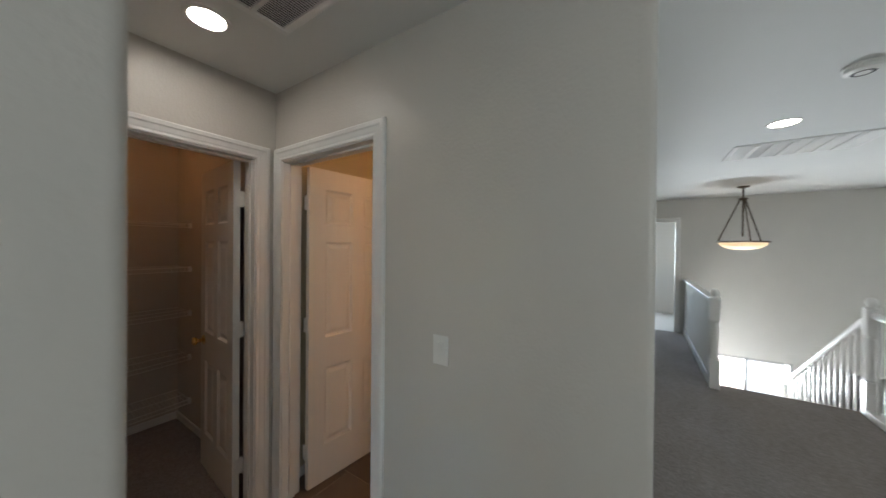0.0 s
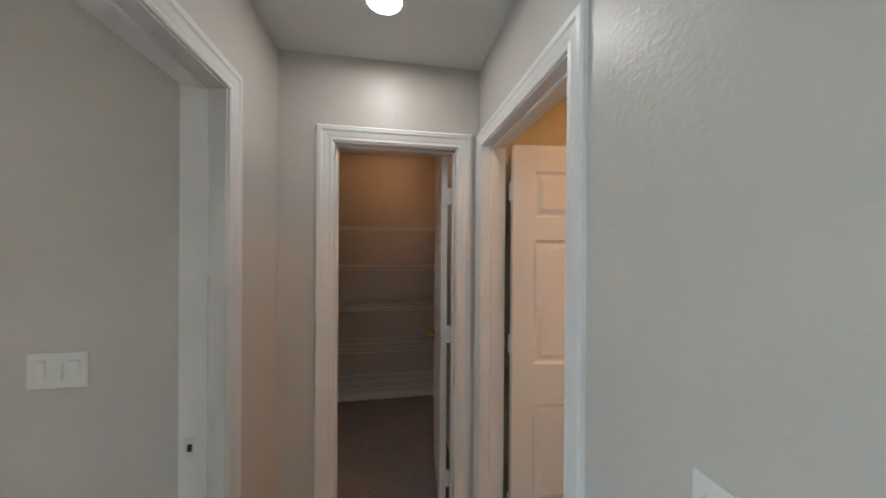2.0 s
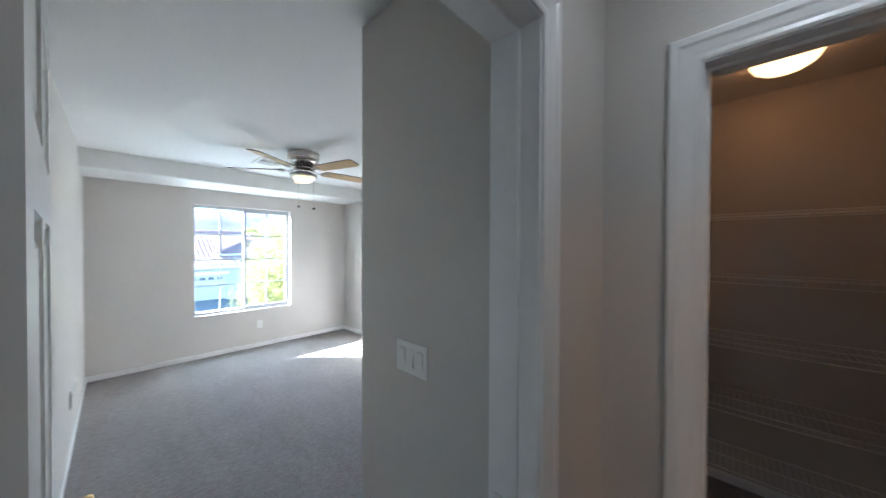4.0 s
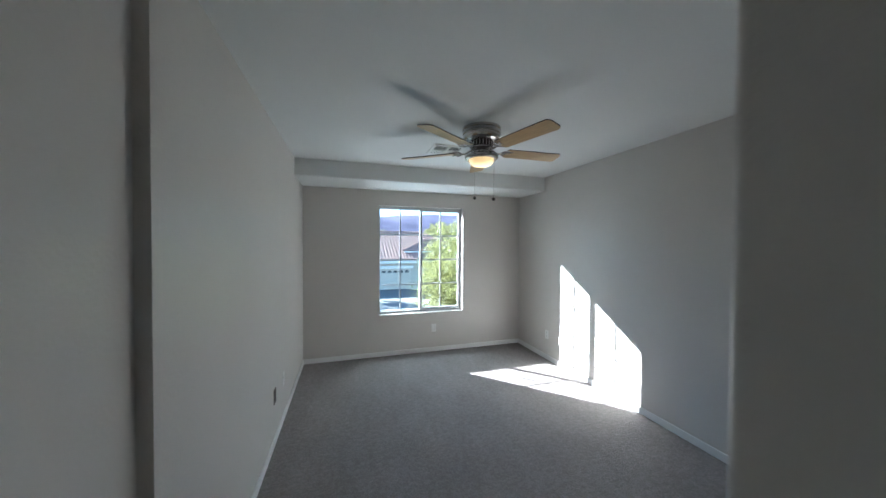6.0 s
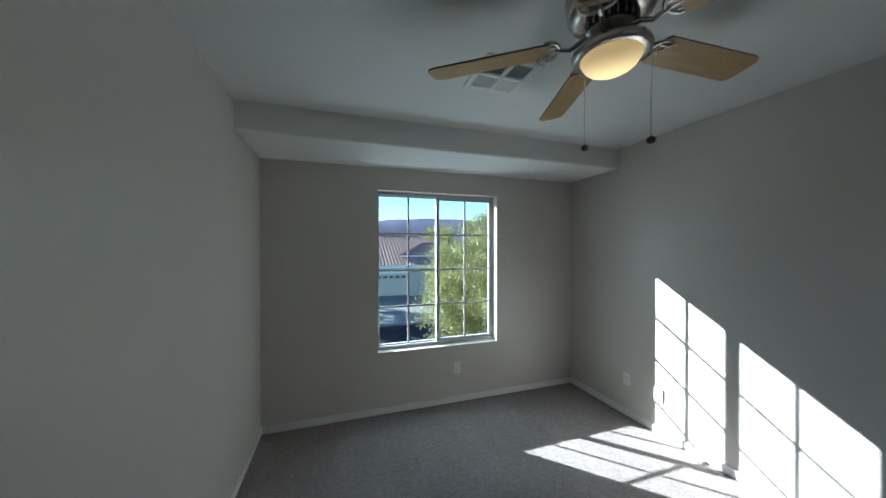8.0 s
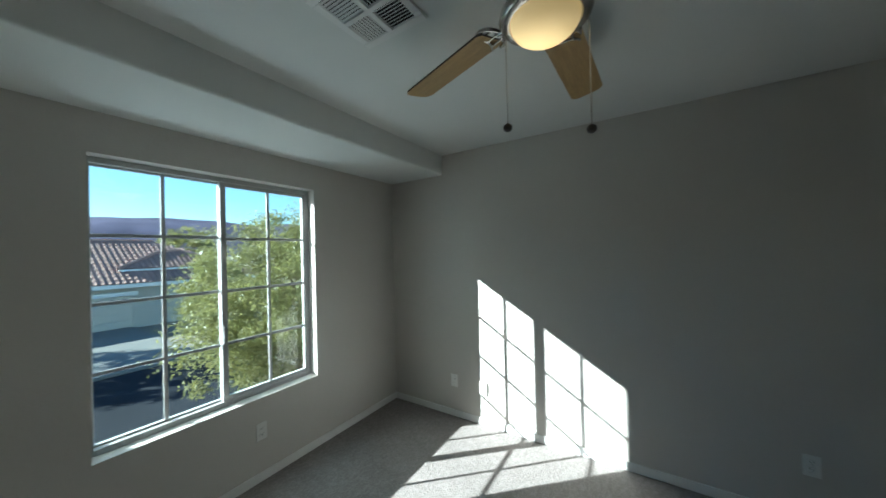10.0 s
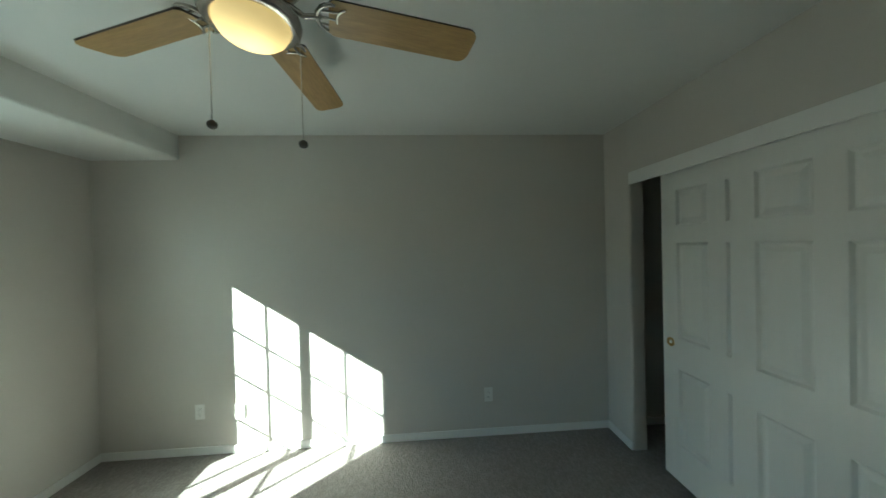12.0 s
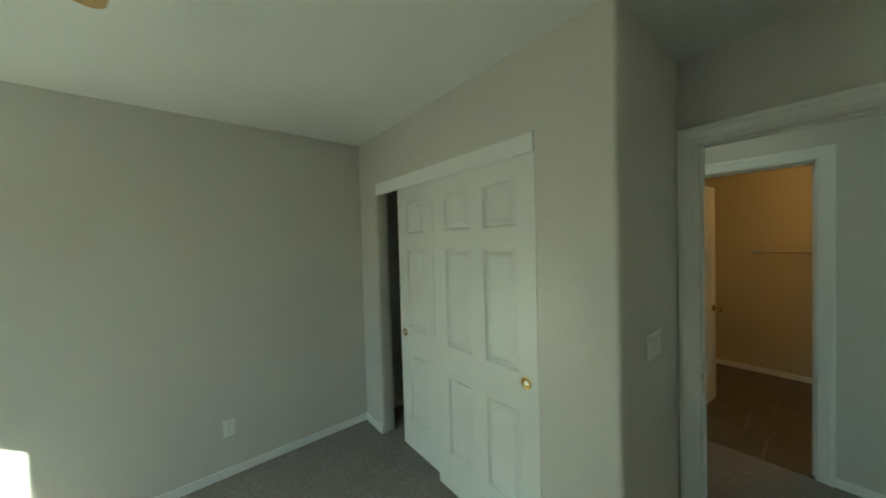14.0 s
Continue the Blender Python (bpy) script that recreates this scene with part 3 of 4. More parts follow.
# ---- switches and outlets ----
def plate(name, at, rz, w, label, gangs=0, dark=False, category="light switch", deep=0.0055):
    p = thing(name, at, label, category, "", rz)
    part("cover_plate", box(-w / 2, w / 2, -0.001, deep, -0.0575, 0.0575, 0.003, 2), PLATE if not dark else NICKEL, p)
    if gangs:
        for i in range(gangs):
            x = (i - (gangs - 1) / 2) * 0.046
            bm = box(x - 0.0175, x + 0.0175, 0.004, 0.0062, -0.0345, 0.0345, 0.001, 1)
            fr = part("rocker_frame", bm, PLATE, p)
            bm = box(x - 0.0145, x + 0.0145, 0.0055, 0.0088, -0.0315, 0.0315, 0.001, 1)
            for v in bm.verts:
                if v.co.y > 0.007:
                    v.co.y += (0.0026 if (i + 1) % 2 else -0.0026) * v.co.z / 0.0325
            part("rocker", bm, PLATE, fr)
            for z in (-0.048, 0.048):
                bm = lathe(bmesh.new(), [(0, 0.0062), (0.0025, 0.0060), (0.003, 0.0054)], 10)
                bmesh.ops.rotate(bm, verts=bm.verts, matrix=Matrix.Rotation(-math.pi / 2, 3, "X"))
                bmesh.ops.translate(bm, verts=bm.verts, vec=(x, 0, z))
                part("screw", bm, PLATE, p)
    return p


def outlet(at, rz, label):
    p = plate("wall_outlet", at, rz, 0.07, label, category="outlet")
    for z in (-0.0195, 0.0195):
        bm = box(-0.0165, 0.0165, 0.004, 0.0072, z - 0.0145, z + 0.0145, 0.0045, 3)
        face = part("receptacle", bm, PLATE, p)
        bm = bmesh.new()
        bx(bm, -0.0075, -0.0055, 0.006, 0.0076, z - 0.001, z + 0.008)
        bx(bm, 0.0055, 0.0075, 0.006, 0.0076, z - 0.001, z + 0.007)
        bx(bm, -0.0025, 0.0025, 0.006, 0.0076, z - 0.0105, z - 0.0055, 0.001, 1)
        part("slots", bm, DARK, face)
    return p


plate("light_switch", (XR, -1.202, 1.124), 90, 0.07, "white single rocker light switch on the hall wall", 1)
plate("light_switch", (-0.505, YA, 1.112), 180, 0.165, "white three-gang rocker light switch beside the doorway", 3)
outlet((XW, 0.376, 0.335), -90, "white duplex outlet under the window")
outlet((-4.10, YN, 0.33), 180, "white duplex outlet near the window corner")
outlet((-1.862, YN, 0.335), 180, "white duplex outlet near the closet")
outlet((-3.55, YS, 0.355), 0, "white duplex outlet on the long wall")
plate("cable_plate", (-3.21, YS, 0.365), 0, 0.07, "grey metal cable wall plate", 0, True, "wall plate")
plate("blank_plate", (-3.80, YN, 0.318), 180, 0.07, "white blank cover plate in the sunlight", 0, False, "wall plate", 0.013)
st = thing("strike_plate", (-0.086, BD1 - 0.0185, 0.872), "white strike plate with dark latch hole in a door jamb", "strike plate")
part("plate", box(-0.015, 0.017, -0.0022, 0.001, -0.030, 0.030, 0.0008, 1), HINGE, st)
part("latch_hole", box(-0.007, 0.007, -0.0028, 0.0005, -0.012, 0.012), DARK, st)


# ---- ceiling fan ----
def ceiling_fan(at, turn):
    fan = thing("ceiling_fan", at, "brushed nickel flush ceiling fan with maple blades, lit bowl", "ceiling fan")
    part("motor_housing", lathe(bmesh.new(), [(0, 0), (0.149, 0), (0.150, -0.018), (0.146, -0.022), (0.146, -0.040), (0.149, -0.043), (0.149, -0.050), (0.144, -0.055), (0.143, -0.080), (0.134, -0.094), (0.112, -0.104), (0.090, -0.107), (0, -0.107)], 56), NICKEL, fan, smooth=35)
    part("motor_core", lathe(bmesh.new(), [(0, -0.106), (0.072, -0.106), (0.072, -0.150), (0, -0.150)], 32), DARK, fan, smooth=35)
    bm = bmesh.new()
    for i in range(22):
        a = 2 * math.pi * i / 22
        b = bmesh.new()
        bx(b, 0.070, 0.090, -0.003, 0.003, -0.142, -0.104)
        bmesh.ops.rotate(b, verts=b.verts, matrix=Matrix.Rotation(a, 3, "Z"))
        me = bpy.data.meshes.new("fin")
        b.to_mesh(me)
        b.free()
        bm.from_mesh(me)
        bpy.data.meshes.remove(me)
    part("cooling_fins", bm, NICKEL, fan, "nickel cooling fins over a dark motor")
    part("hub", lathe(bmesh.new(), [(0, -0.140), (0.060, -0.140), (0.082, -0.146), (0.084, -0.156), (0.060, -0.168), (0.048, -0.175), (0.046, -0.205), (0, -0.205)], 40), NICKEL, fan, smooth=35)
    for k in range(5):
        rot = Matrix.Rotation(radians(turn + 72 * k), 3, "Z")
        bm = bmesh.new()
        tube(bm, [(0.06, 0, -0.158), (0.10, 0, -0.166), (0.135, 0, -0.186), (0.165, 0, -0.180), (0.185, 0, -0.176)], [0.010, 0.009, 0.008, 0.008, 0.007], 8)
        arc = [(0.215 - 0.045 * math.cos(q), 0.058 * math.sin(q), -0.1765) for q in [radians(-100 + 20 * i) for i in range(11)]]
        tube(bm, arc, [0.004] + [0.0065] * 9 + [0.004], 8)
        arc2 = [(0.262 - 0.034 * math.cos(q), 0.050 * math.sin(q), -0.1765) for q in [radians(-75 + 15 * i) for i in range(11)]]
        tube(bm, arc2, 0.0045, 8)
        for y in (-0.028, 0.0, 0.028):
            tube(bm, [(0.176 + abs(y) * 0.3, y, -0.1765), (0.232 + abs(y) * 0.3, y * 1.1, -0.1765)], 0.004, 6)
        bmesh.ops.rotate(bm, verts=bm.verts, matrix=rot)
        part("blade_iron", bm, NICKEL, fan, "openwork nickel blade bracket", 50)
        # blade outline with rounded corners
        bm = bmesh.new()
        r0, r1, w0, w1, c = 0.205, 0.685, 0.063, 0.068, 0.036
        out = [(r0, -w0 + 0.012), (r0 + 0.012, -w0)]
        out += [(r1 - c + c * math.sin(radians(q)), -w1 + c - c * math.cos(radians(q))) for q in range(0, 91, 15)]
        out += [(r1 - c + c * math.cos(radians(q)), w1 - c + c * math.sin(radians(q))) for q in range(0, 91, 15)]
        out += [(r0 + 0.012, w0), (r0, w0 - 0.012)]
        lo = [bm.verts.new((x, y, -0.0035)) for x, y in out]
        hi = [bm.verts.new((x, y, 0.0035)) for x, y in out]
        bm.faces.new(lo[::-1])
        bm.faces.new(hi)
        for i in range(len(out)):
            j = (i + 1) % len(out)
            bm.faces.new((lo[i], lo[j], hi[j], hi[i])).material_index = 1
        me = finish(bm, "blade", [MAPLE, BLADE_EDGE])
        ob = new("blade", me)
        ob.parent = fan
        ob.matrix_basis = Matrix.Rotation(radians(turn + 72 * k), 4, "Z") @ Matrix.Translation((0, 0, -0.174)) @ Matrix.Rotation(radians(-11), 4, "X")
        tagged(ob, "maple veneer fan blade")
    part("light_fitter", lathe(bmesh.new(), [(0.046, -0.190), (0.080, -0.194), (0.113, -0.204), (0.127, -0.216), (0.130, -0.227), (0.126, -0.237), (0.118, -0.243), (0.102, -0.244), (0.098, -0.238), (0.046, -0.200)], 56), NICKEL, fan, smooth=35)
    part("glass_bowl", lathe(bmesh.new(), [(0.098, -0.234), (0.098, -0.243), (0.095, -0.255), (0.087, -0.268), (0.074, -0.279), (0.057, -0.288), (0.035, -0.294), (0.017, -0.2965), (0, -0.2975)], 48), BOWL, fan, "glowing frosted glass bowl", 60)
    for x, y, z in ((-0.117, -0.005, -0.515), (0.110, 0.054, -0.552)):
        bm = bmesh.new()
        n = 70
        for i in range(n):
            zz = -0.245 + (z + 0.245) * (i + 0.5) / n
            r = bmesh.ops.create_icosphere(bm, subdivisions=1, radius=0.0023)
            bmesh.ops.translate(bm, verts=r["verts"], vec=(x, y, zz))
        tube(bm, [(x, y, -0.242), (x, y, z)], 0.0006, 5)
        chain = part("pull_chain", bm, CHROME, fan, "thin beaded pull chain")
        part("chain_knob", lathe(bmesh.new(), [(0, 0.013), (0.005, 0.012), (0.0125, 0.006), (0.014, 0), (0.0125, -0.007), (0.006, -0.012), (0, -0.013)], 20, (x, y, z - 0.01)), KNOB, chain, "small dark wooden pull", 40)
    return fan


ceiling_fan((-2.83, 0.20, H), 16)


# ---- ceiling vents and lamps ----
def ceiling_register(at, w):
    v = thing("ceiling_vent", at, "white four-way ceiling air register with louvres", "air vent")
    h = w / 2
    part("duct", box(-h + 0.03, h - 0.03, -h + 0.03, h - 0.03, -0.002, -0.0005), DARK, v)
    bm = bmesh.new()
    for a in ((-h, h, -h, -h + 0.034), (-h, h, h - 0.034, h), (-h, -h + 0.034, -h + 0.034, h - 0.034), (h - 0.034, h, -h + 0.034, h - 0.034)):
        bx(bm, *a, -0.010, 0, 0.003, 1)
    bx(bm, -0.011, 0.011, -h + 0.034, h - 0.034, -0.014, -0.001, 0.002, 1)
    bx(bm, -h + 0.034, h - 0.034, -0.0108, 0.0108, -0.0138, -0.001, 0.002, 1)
    part("frame", bm, TRIM, v)
    q = (h - 0.034 - 0.011)
    base = None
    for sx in (-1, 1):
        for sy in (-1, 1):
            cx, cy = sx * (0.011 + q / 2), sy * (0.011 + q / 2)
            for i in range(8):
                o = (i + 0.5) / 8 * q - q / 2
                alongx = sx * sy > 0
                if base is None:
                    base = part("slat", box(-q / 2, q / 2, -0.0040, 0.0040, -0.0007, 0.0007), TRIM, v)
                    ob = base
                else:
                    ob = new("slat", base.data)
                    ob.parent = v
                tilt = (sy if alongx else sx) * radians(32)
                ob.matrix_basis = Matrix.Translation((cx, cy + o, -0.0085) if alongx else (cx + o, cy, -0.0085)) @ (Matrix.Identity(4) if alongx else Matrix.Rotation(math.pi / 2, 4, "Z")) @ Matrix.Rotation(tilt, 4, "X")
    bm = bmesh.new()
    tube(bm, [(h - 0.03, h * 0.55, -0.008), (h - 0.02, h * 0.55, -0.022), (h + 0.004, h * 0.55, -0.026)], 0.003, 6)
    part("lever", bm, TRIM, v)
    return v


ceiling_register((-3.437, 0.10, H), 0.315)


def return_grille(at, lx, ly, n, label, ribs=0):
    g = thing("return_grille", at, label, "air vent")
    part("duct", box(-lx / 2 + 0.03, lx / 2 - 0.03, -ly / 2 + 0.03, ly / 2 - 0.03, -0.002, -0.0005), DUCT, g)
    bm = bmesh.new()
    for a in ((-lx / 2, lx / 2, -ly / 2, -ly / 2 + 0.035), (-lx / 2, lx / 2, ly / 2 - 0.035, ly / 2), (-lx / 2, -lx / 2 + 0.035, -ly / 2 + 0.035, ly / 2 - 0.035), (lx / 2 - 0.035, lx / 2, -ly / 2 + 0.035, ly / 2 - 0.035)):
        bx(bm, *a, -0.009, 0, 0.003, 1)
    part("frame", bm, TRIM, g)
    base = None
    L = ly - 0.07
    for i in range(n):
        y = -L / 2 + L * (i + 0.5) / n
        if base is None:
            base = part("slat", box(-lx / 2 + 0.035, lx / 2 - 0.035, -0.0092, 0.0092, -0.0006, 0.0006), TRIM, g)
            ob = base
        else:
            ob = new("slat", base.data)
            ob.parent = g
        ob.matrix_basis = Matrix.Translation((0, y, -0.0065)) @ Matrix.Rotation(radians(27), 4, "X")
    for i in range(ribs):
        y = -L / 2 + L * (i + 1) / (ribs + 1)
        part("rib", box(-lx / 2 + 0.035, lx / 2 - 0.035, y - 0.02, y + 0.02, -0.0145, -0.001), TRIM, g)
    for x in () if ribs else (-lx / 6, lx / 6):
        part("rib", box(x - 0.008, x + 0.008, -L / 2, L / 2, -0.0135, -0.001), TRIM, g)
    return g


return_grille((0.50, -0.865, H), 0.46, 0.62, 44, "white louvred return air grille in the hall ceiling")
return_grille((3.95, -2.98, H), 0.55, 0.90, 40, "white return air grille in the landing ceiling", 6)


def downlight(at, r, label):
    d = thing("recessed_light", at, label, "recessed light", "recessed ceiling lights")
    part("trim_ring", lathe(bmesh.new(), [(r, -0.001), (r + 0.004, -0.006), (r + 0.018, -0.005), (r + 0.022, 0)], 40), TRIM, d, smooth=40)
    part("lens", lathe(bmesh.new(), [(0, -0.003), (r * 0.6, -0.0028), (r + 0.001, -0.0022)], 40), LED, d, "glowing white lens", 40)
    return d


downlight((0.507, -0.378, H), 0.062, "lit round recessed light in the hall ceiling")
downlight((3.17, -2.70, H), 0.075, "lit round recessed light in the landing ceiling")
sd = thing("smoke_detector", (2.38, -2.76, H), "round white smoke detector on the ceiling", "smoke detector")
part("body", lathe(bmesh.new(), [(0, -0.038), (0.045, -0.037), (0.063, -0.030), (0.062, -0.012), (0.068, -0.010), (0.068, 0)], 36), PLATE, sd, smooth=40)
part("grille_ring", lathe(bmesh.new(), [(0.028, -0.0385), (0.034, -0.0395), (0.040, -0.0385)], 36), DARK, sd, smooth=40)

fl = thing("closet_ceiling_light", (0.50, 1.06, H), "dim warm flush dome light in the linen closet", "ceiling light")
part("base", lathe(bmesh.new(), [(0, 0), (0.125, 0), (0.127, -0.014), (0.118, -0.020), (0, -0.020)], 40), TRIM, fl, smooth=35)
part("glass_dome", lathe(bmesh.new(), [(0.122, -0.018), (0.120, -0.042), (0.104, -0.068), (0.076, -0.087), (0.040, -0.097), (0, -0.100)], 40), CLOSETLAMP, fl, "glowing warm glass dome", 60)
bl = thing("bath_ceiling_light", (2.1, -1.25, H), "warm flush dome light in the bathroom", "ceiling light")
part("base", lathe(bmesh.new(), [(0, 0), (0.145, 0), (0.147, -0.014), (0.138, -0.020), (0, -0.020)], 40), TRIM, bl, smooth=35)
part("glass_dome", lathe(bmesh.new(), [(0.135, -0.020), (0.130, -0.045), (0.100, -0.072), (0.050, -0.088), (0, -0.092)], 40), BATHLAMP, bl, "glowing warm glass dome", 60)


# ---- linen closet shelves ----
def wire_shelf(z, sag):
    w, dep = XR - XL - 0.006, 0.30
    sh = thing("wire_shelf", ((XL + XR) / 2, 1.579, z), "white coated wire shelf across the linen closet, empty", "shelf", "linen closet shelves")

    def dip(x):
        return -sag * (1 - (2 * x / w) ** 2)
    xs = [-w / 2 + w * i / 12 for i in range(13)]
    for name, y, dz, r in (("front_rail", -dep, 0.0, 0.0032), ("lip_rail", -dep - 0.004, -0.030, 0.0032), ("middle_rail", -dep * 0.5, -0.004, 0.0028), ("back_rail", -0.010, 0.0, 0.0032)):
        part(name, tube(bmesh.new(), [(x, y, dz + dip(x) * (y / -dep)) for x in xs], r, 6), WIRE, sh)
    bm = bmesh.new()
    n = 34
    for i in range(n):
        x = -w / 2 + w * (i + 0.5) / n
        tube(bm, [(x, -0.008, 0.003), (x, -dep * 0.5, 0.002 + dip(x) * 0.5), (x, -dep, 0.003 + dip(x)), (x, -dep - 0.005, -0.030 + dip(x))], 0.0013, 4)
    part("wire_mesh", bm, WIRE, sh)
    for s in (-1, 1):
        part("end_bracket", box(min(s * w / 2, s * (w / 2 - 0.014)), max(s * w / 2, s * (w / 2 - 0.014)), -dep - 0.012, -dep + 0.03, -0.036, 0.008, 0.003, 2), PLATE, sh)
    return sh


for z, sag in ((1.70, 0.002), (1.342, 0.003), (0.978, 0.008), (0.612, 0.016), (0.250, 0.012)):
    wire_shelf(z, sag)

# ---- bathroom ----
tb = thing("towel_bar", (2.90, -0.70, 1.36), "chrome towel bar on the bathroom wall", "towel bar")
for y in (-0.31, 0.31):
    bm = box(-0.008, 0, y - 0.022, y + 0.022, -0.022, 0.022, 0.003, 2)
    bx(bm, -0.06, -0.006, y - 0.009, y + 0.009, -0.009, 0.009, 0.002, 1)
    part("bracket", bm, CHROME, tb)
part("bar", tube(bmesh.new(), [(-0.055, -0.31, 0), (-0.055, 0.31, 0)], 0.008, 14), CHROME, tb, "round chrome bar", 40)

# ---- landing: half wall, newels, stairs, pendant ----
hw = thing("half_wall", (5.8, -2.53, 0), "white half wall with a wooden cap beside the stairs", "half wall")
part("panel", box(-1.28, 1.3, -0.03, 0.03, -0.0, 0.95), LANDWALL, hw)
part("cap", box(-1.28, 1.3, -0.05, 0.05, 0.95, 0.985, 0.008, 3), TRIM, hw, "white rounded cap")


def newel(at):
    n = thing("newel_post", at, "white turned wooden newel post at the stair head", "newel post", "stair newels")
    part("base", box(-0.045, 0.045, -0.045, 0.045, 0, 0.32, 0.004, 2), TRIM, n)
    part("shaft", lathe(bmesh.new(), [(0.044, 0.32), (0.046, 0.335), (0.036, 0.35), (0.030, 0.40), (0.034, 0.55), (0.038, 0.66), (0.030, 0.72), (0.042, 0.735), (0.044, 0.75)], 24), TRIM, n, smooth=40)
    part("block", box(-0.045, 0.045, -0.045, 0.045, 0.75, 0.98, 0.004, 2), TRIM, n)
    part("cap", lathe(bmesh.new(), [(0.045, 0.98), (0.055, 0.99), (0.050, 1.00), (0.030, 1.012), (0.040, 1.035), (0.042, 1.055), (0.030, 1.085), (0, 1.098)], 24), TRIM, n, smooth=40)


newel((4.475, -2.53, 0))
newel((4.53, -3.64, 0))
steps = thing("staircase", (4.6, -3.17, 0), "carpeted straight stair flight going down from the landing", "stairs")
for i in range(7):
    part("step", box(i * 0.26 - 0.02, (i + 1) * 0.26, -0.61, 0.61, -0.18 * (i + 2), -0.18 * (i + 1), 0.012, 2), CARPET, steps)
part("stair_landing", box(1.82, 2.5, -0.61, 0.61, -1.62, -1.44), CARPET, steps)
br = thing("stair_balustrade", (4.53, -3.64, 0), "white sloping handrail with slim balusters down the stairs", "railing")
part("handrail", tube(bmesh.new(), [(0.0, 0, 0.90), (0.12, 0, 0.86), (2.0, 0, -0.42)], 0.03, 10), TRIM, br, smooth=40)
part("stringer", tube(bmesh.new(), [(0.02, 0, -0.10), (1.95, 0, -1.44)], 0.05, 4), TRIM, br)
for i in range(15):
    x = 0.12 + i * 0.125
    part("baluster", tube(bmesh.new(), [(x, 0, -0.12 - (x - 0.02) * 0.694), (x, 0, 0.84 - (x - 0.15) * 0.68)], 0.011, 6), TRIM, br)
gr = thing("landing_balustrade", (4.53, -3.64, 0), "white handrail with slim balusters along the landing edge", "railing")
part("handrail", tube(bmesh.new(), [(-0.04, 0, 0.93), (-4.6, 0, 0.93)], 0.03, 10), TRIM, gr, smooth=40)
part("shoe_rail", box(-4.6, -0.04, -0.05, 0.05, 0, 0.06, 0.004, 2), TRIM, gr)
for i in range(39):
    part("baluster", tube(bmesh.new(), [(-0.12 - i * 0.115, 0, 0.05), (-0.12 - i * 0.115, 0, 0.91)], 0.011, 6), TRIM, gr)
w2 = tagged(new("window_2"), "bright white-framed stair window", "window", "", "structure")
w2.matrix_world = pose(7.15, -3.33, -1.68)
bm = bmesh.new()
for a in ((-0.54, -0.505, 0, 1.4), (0.505, 0.54, 0, 1.4), (-0.02, 0.02, 0, 1.4), (-0.505, 0.505, 0, 0.035), (-0.505, 0.505, 1.365, 1.4)):
    bx(bm, -0.045, -0.005, *a)
part("window_frame", bm, VINYL, w2)

pd = thing("pendant_light", (6.05, -3.06, H), "bronze three-arm bowl pendant with a lit amber glass bowl", "pendant lamp")
part("canopy", lathe(bmesh.new(), [(0, -0.028), (0.03, -0.026), (0.065, -0.012), (0.07, 0)], 28), BRONZE, pd, smooth=40)
part("stem", tube(bmesh.new(), [(0, 0, -0.02), (0, 0, -0.72)], 0.011, 10), BRONZE, pd, smooth=40)
part("collar", lathe(bmesh.new(), [(0.011, -0.16), (0.05, -0.17), (0.055, -0.185), (0.02, -0.20)], 24), BRONZE, pd, smooth=40)
for k in range(3):
    a = radians(90 + 120 * k)
    part("arm", tube(bmesh.new(), [(0.03 * math.cos(a), 0.03 * math.sin(a), -0.18), (0.27 * math.cos(a), 0.27 * math.sin(a), -0.79)], 0.009, 8), BRONZE, pd)
part("rim", lathe(bmesh.new(), [(0.265, -0.785), (0.285, -0.79), (0.288, -0.80), (0.27, -0.81)], 48), BRONZE, pd, smooth=40)
part("glass_bowl", lathe(bmesh.new(), [(0.268, -0.795), (0.25, -0.84), (0.19, -0.885), (0.10, -0.908), (0, -0.915)], 48), PENDGLASS, pd, "glowing amber glass bowl", 60)

# ---- outdoors ----
GZ = -2.95
struct("ground", box(-3000, 3000, -3000, 3000, GZ - 0.5, GZ), GRAVEL, "pale desert gravel ground", "ground")
struct("road", box(-19.4, -11.6, -300, 300, GZ + 0.001, GZ + 0.012), ASPHALT, "asphalt street, darkened for shade", "road")
bm = box(-20.9, -19.4, -300, 300, GZ, GZ + 0.13, 0.02, 2)
bx(bm, -11.6, -10.2, -300, 300, GZ, GZ + 0.13, 0.02, 2)
struct("pavement", bm, CONCRETE, "pale concrete sidewalks with kerbs", "pavement")
struct("driveway", box(-29.7, -20.9, -0.6, 5.0, GZ, GZ + 0.135), CONCRETE, "pale concrete driveway", "driveway")


def tile_roof(bm, x0, z0, x1, z1, y0, y1, hip0=0.0, hip1=0.0, pitch=0.30, rows=14):
    """Barrel-tiled slope from the eave (x0, z0) to the ridge (x1, z1); hip0, hip1: how far each end draws in at the ridge."""
    cols = int((y1 - y0) / pitch)
    for r in range(rows):
        f0, f1 = r / rows, (r + 1) / rows
        for c in range(cols):
            yc = y0 + (c + 0.5) * pitch
            if yc < y0 + hip0 * (f0 + f1) / 2 or yc > y1 - hip1 * (f0 + f1) / 2:
                continue
            prev = None
            for k in range(5):
                q = k / 4
                y = yc + (q - 0.5) * pitch
                up = 0.075 * math.sin(math.pi * q)
                a = bm.verts.new((x0 + (x1 - x0) * f0, y, z0 + (z1 - z0) * f0 + up + 0.035))
                b = bm.verts.new((x0 + (x1 - x0) * f1, y, z0 + (z1 - z0) * f1 + up * 0.8))
                if prev:
                    bm.faces.new((prev[0], a, b, prev[1]))
                prev = (a, b)
    return bm


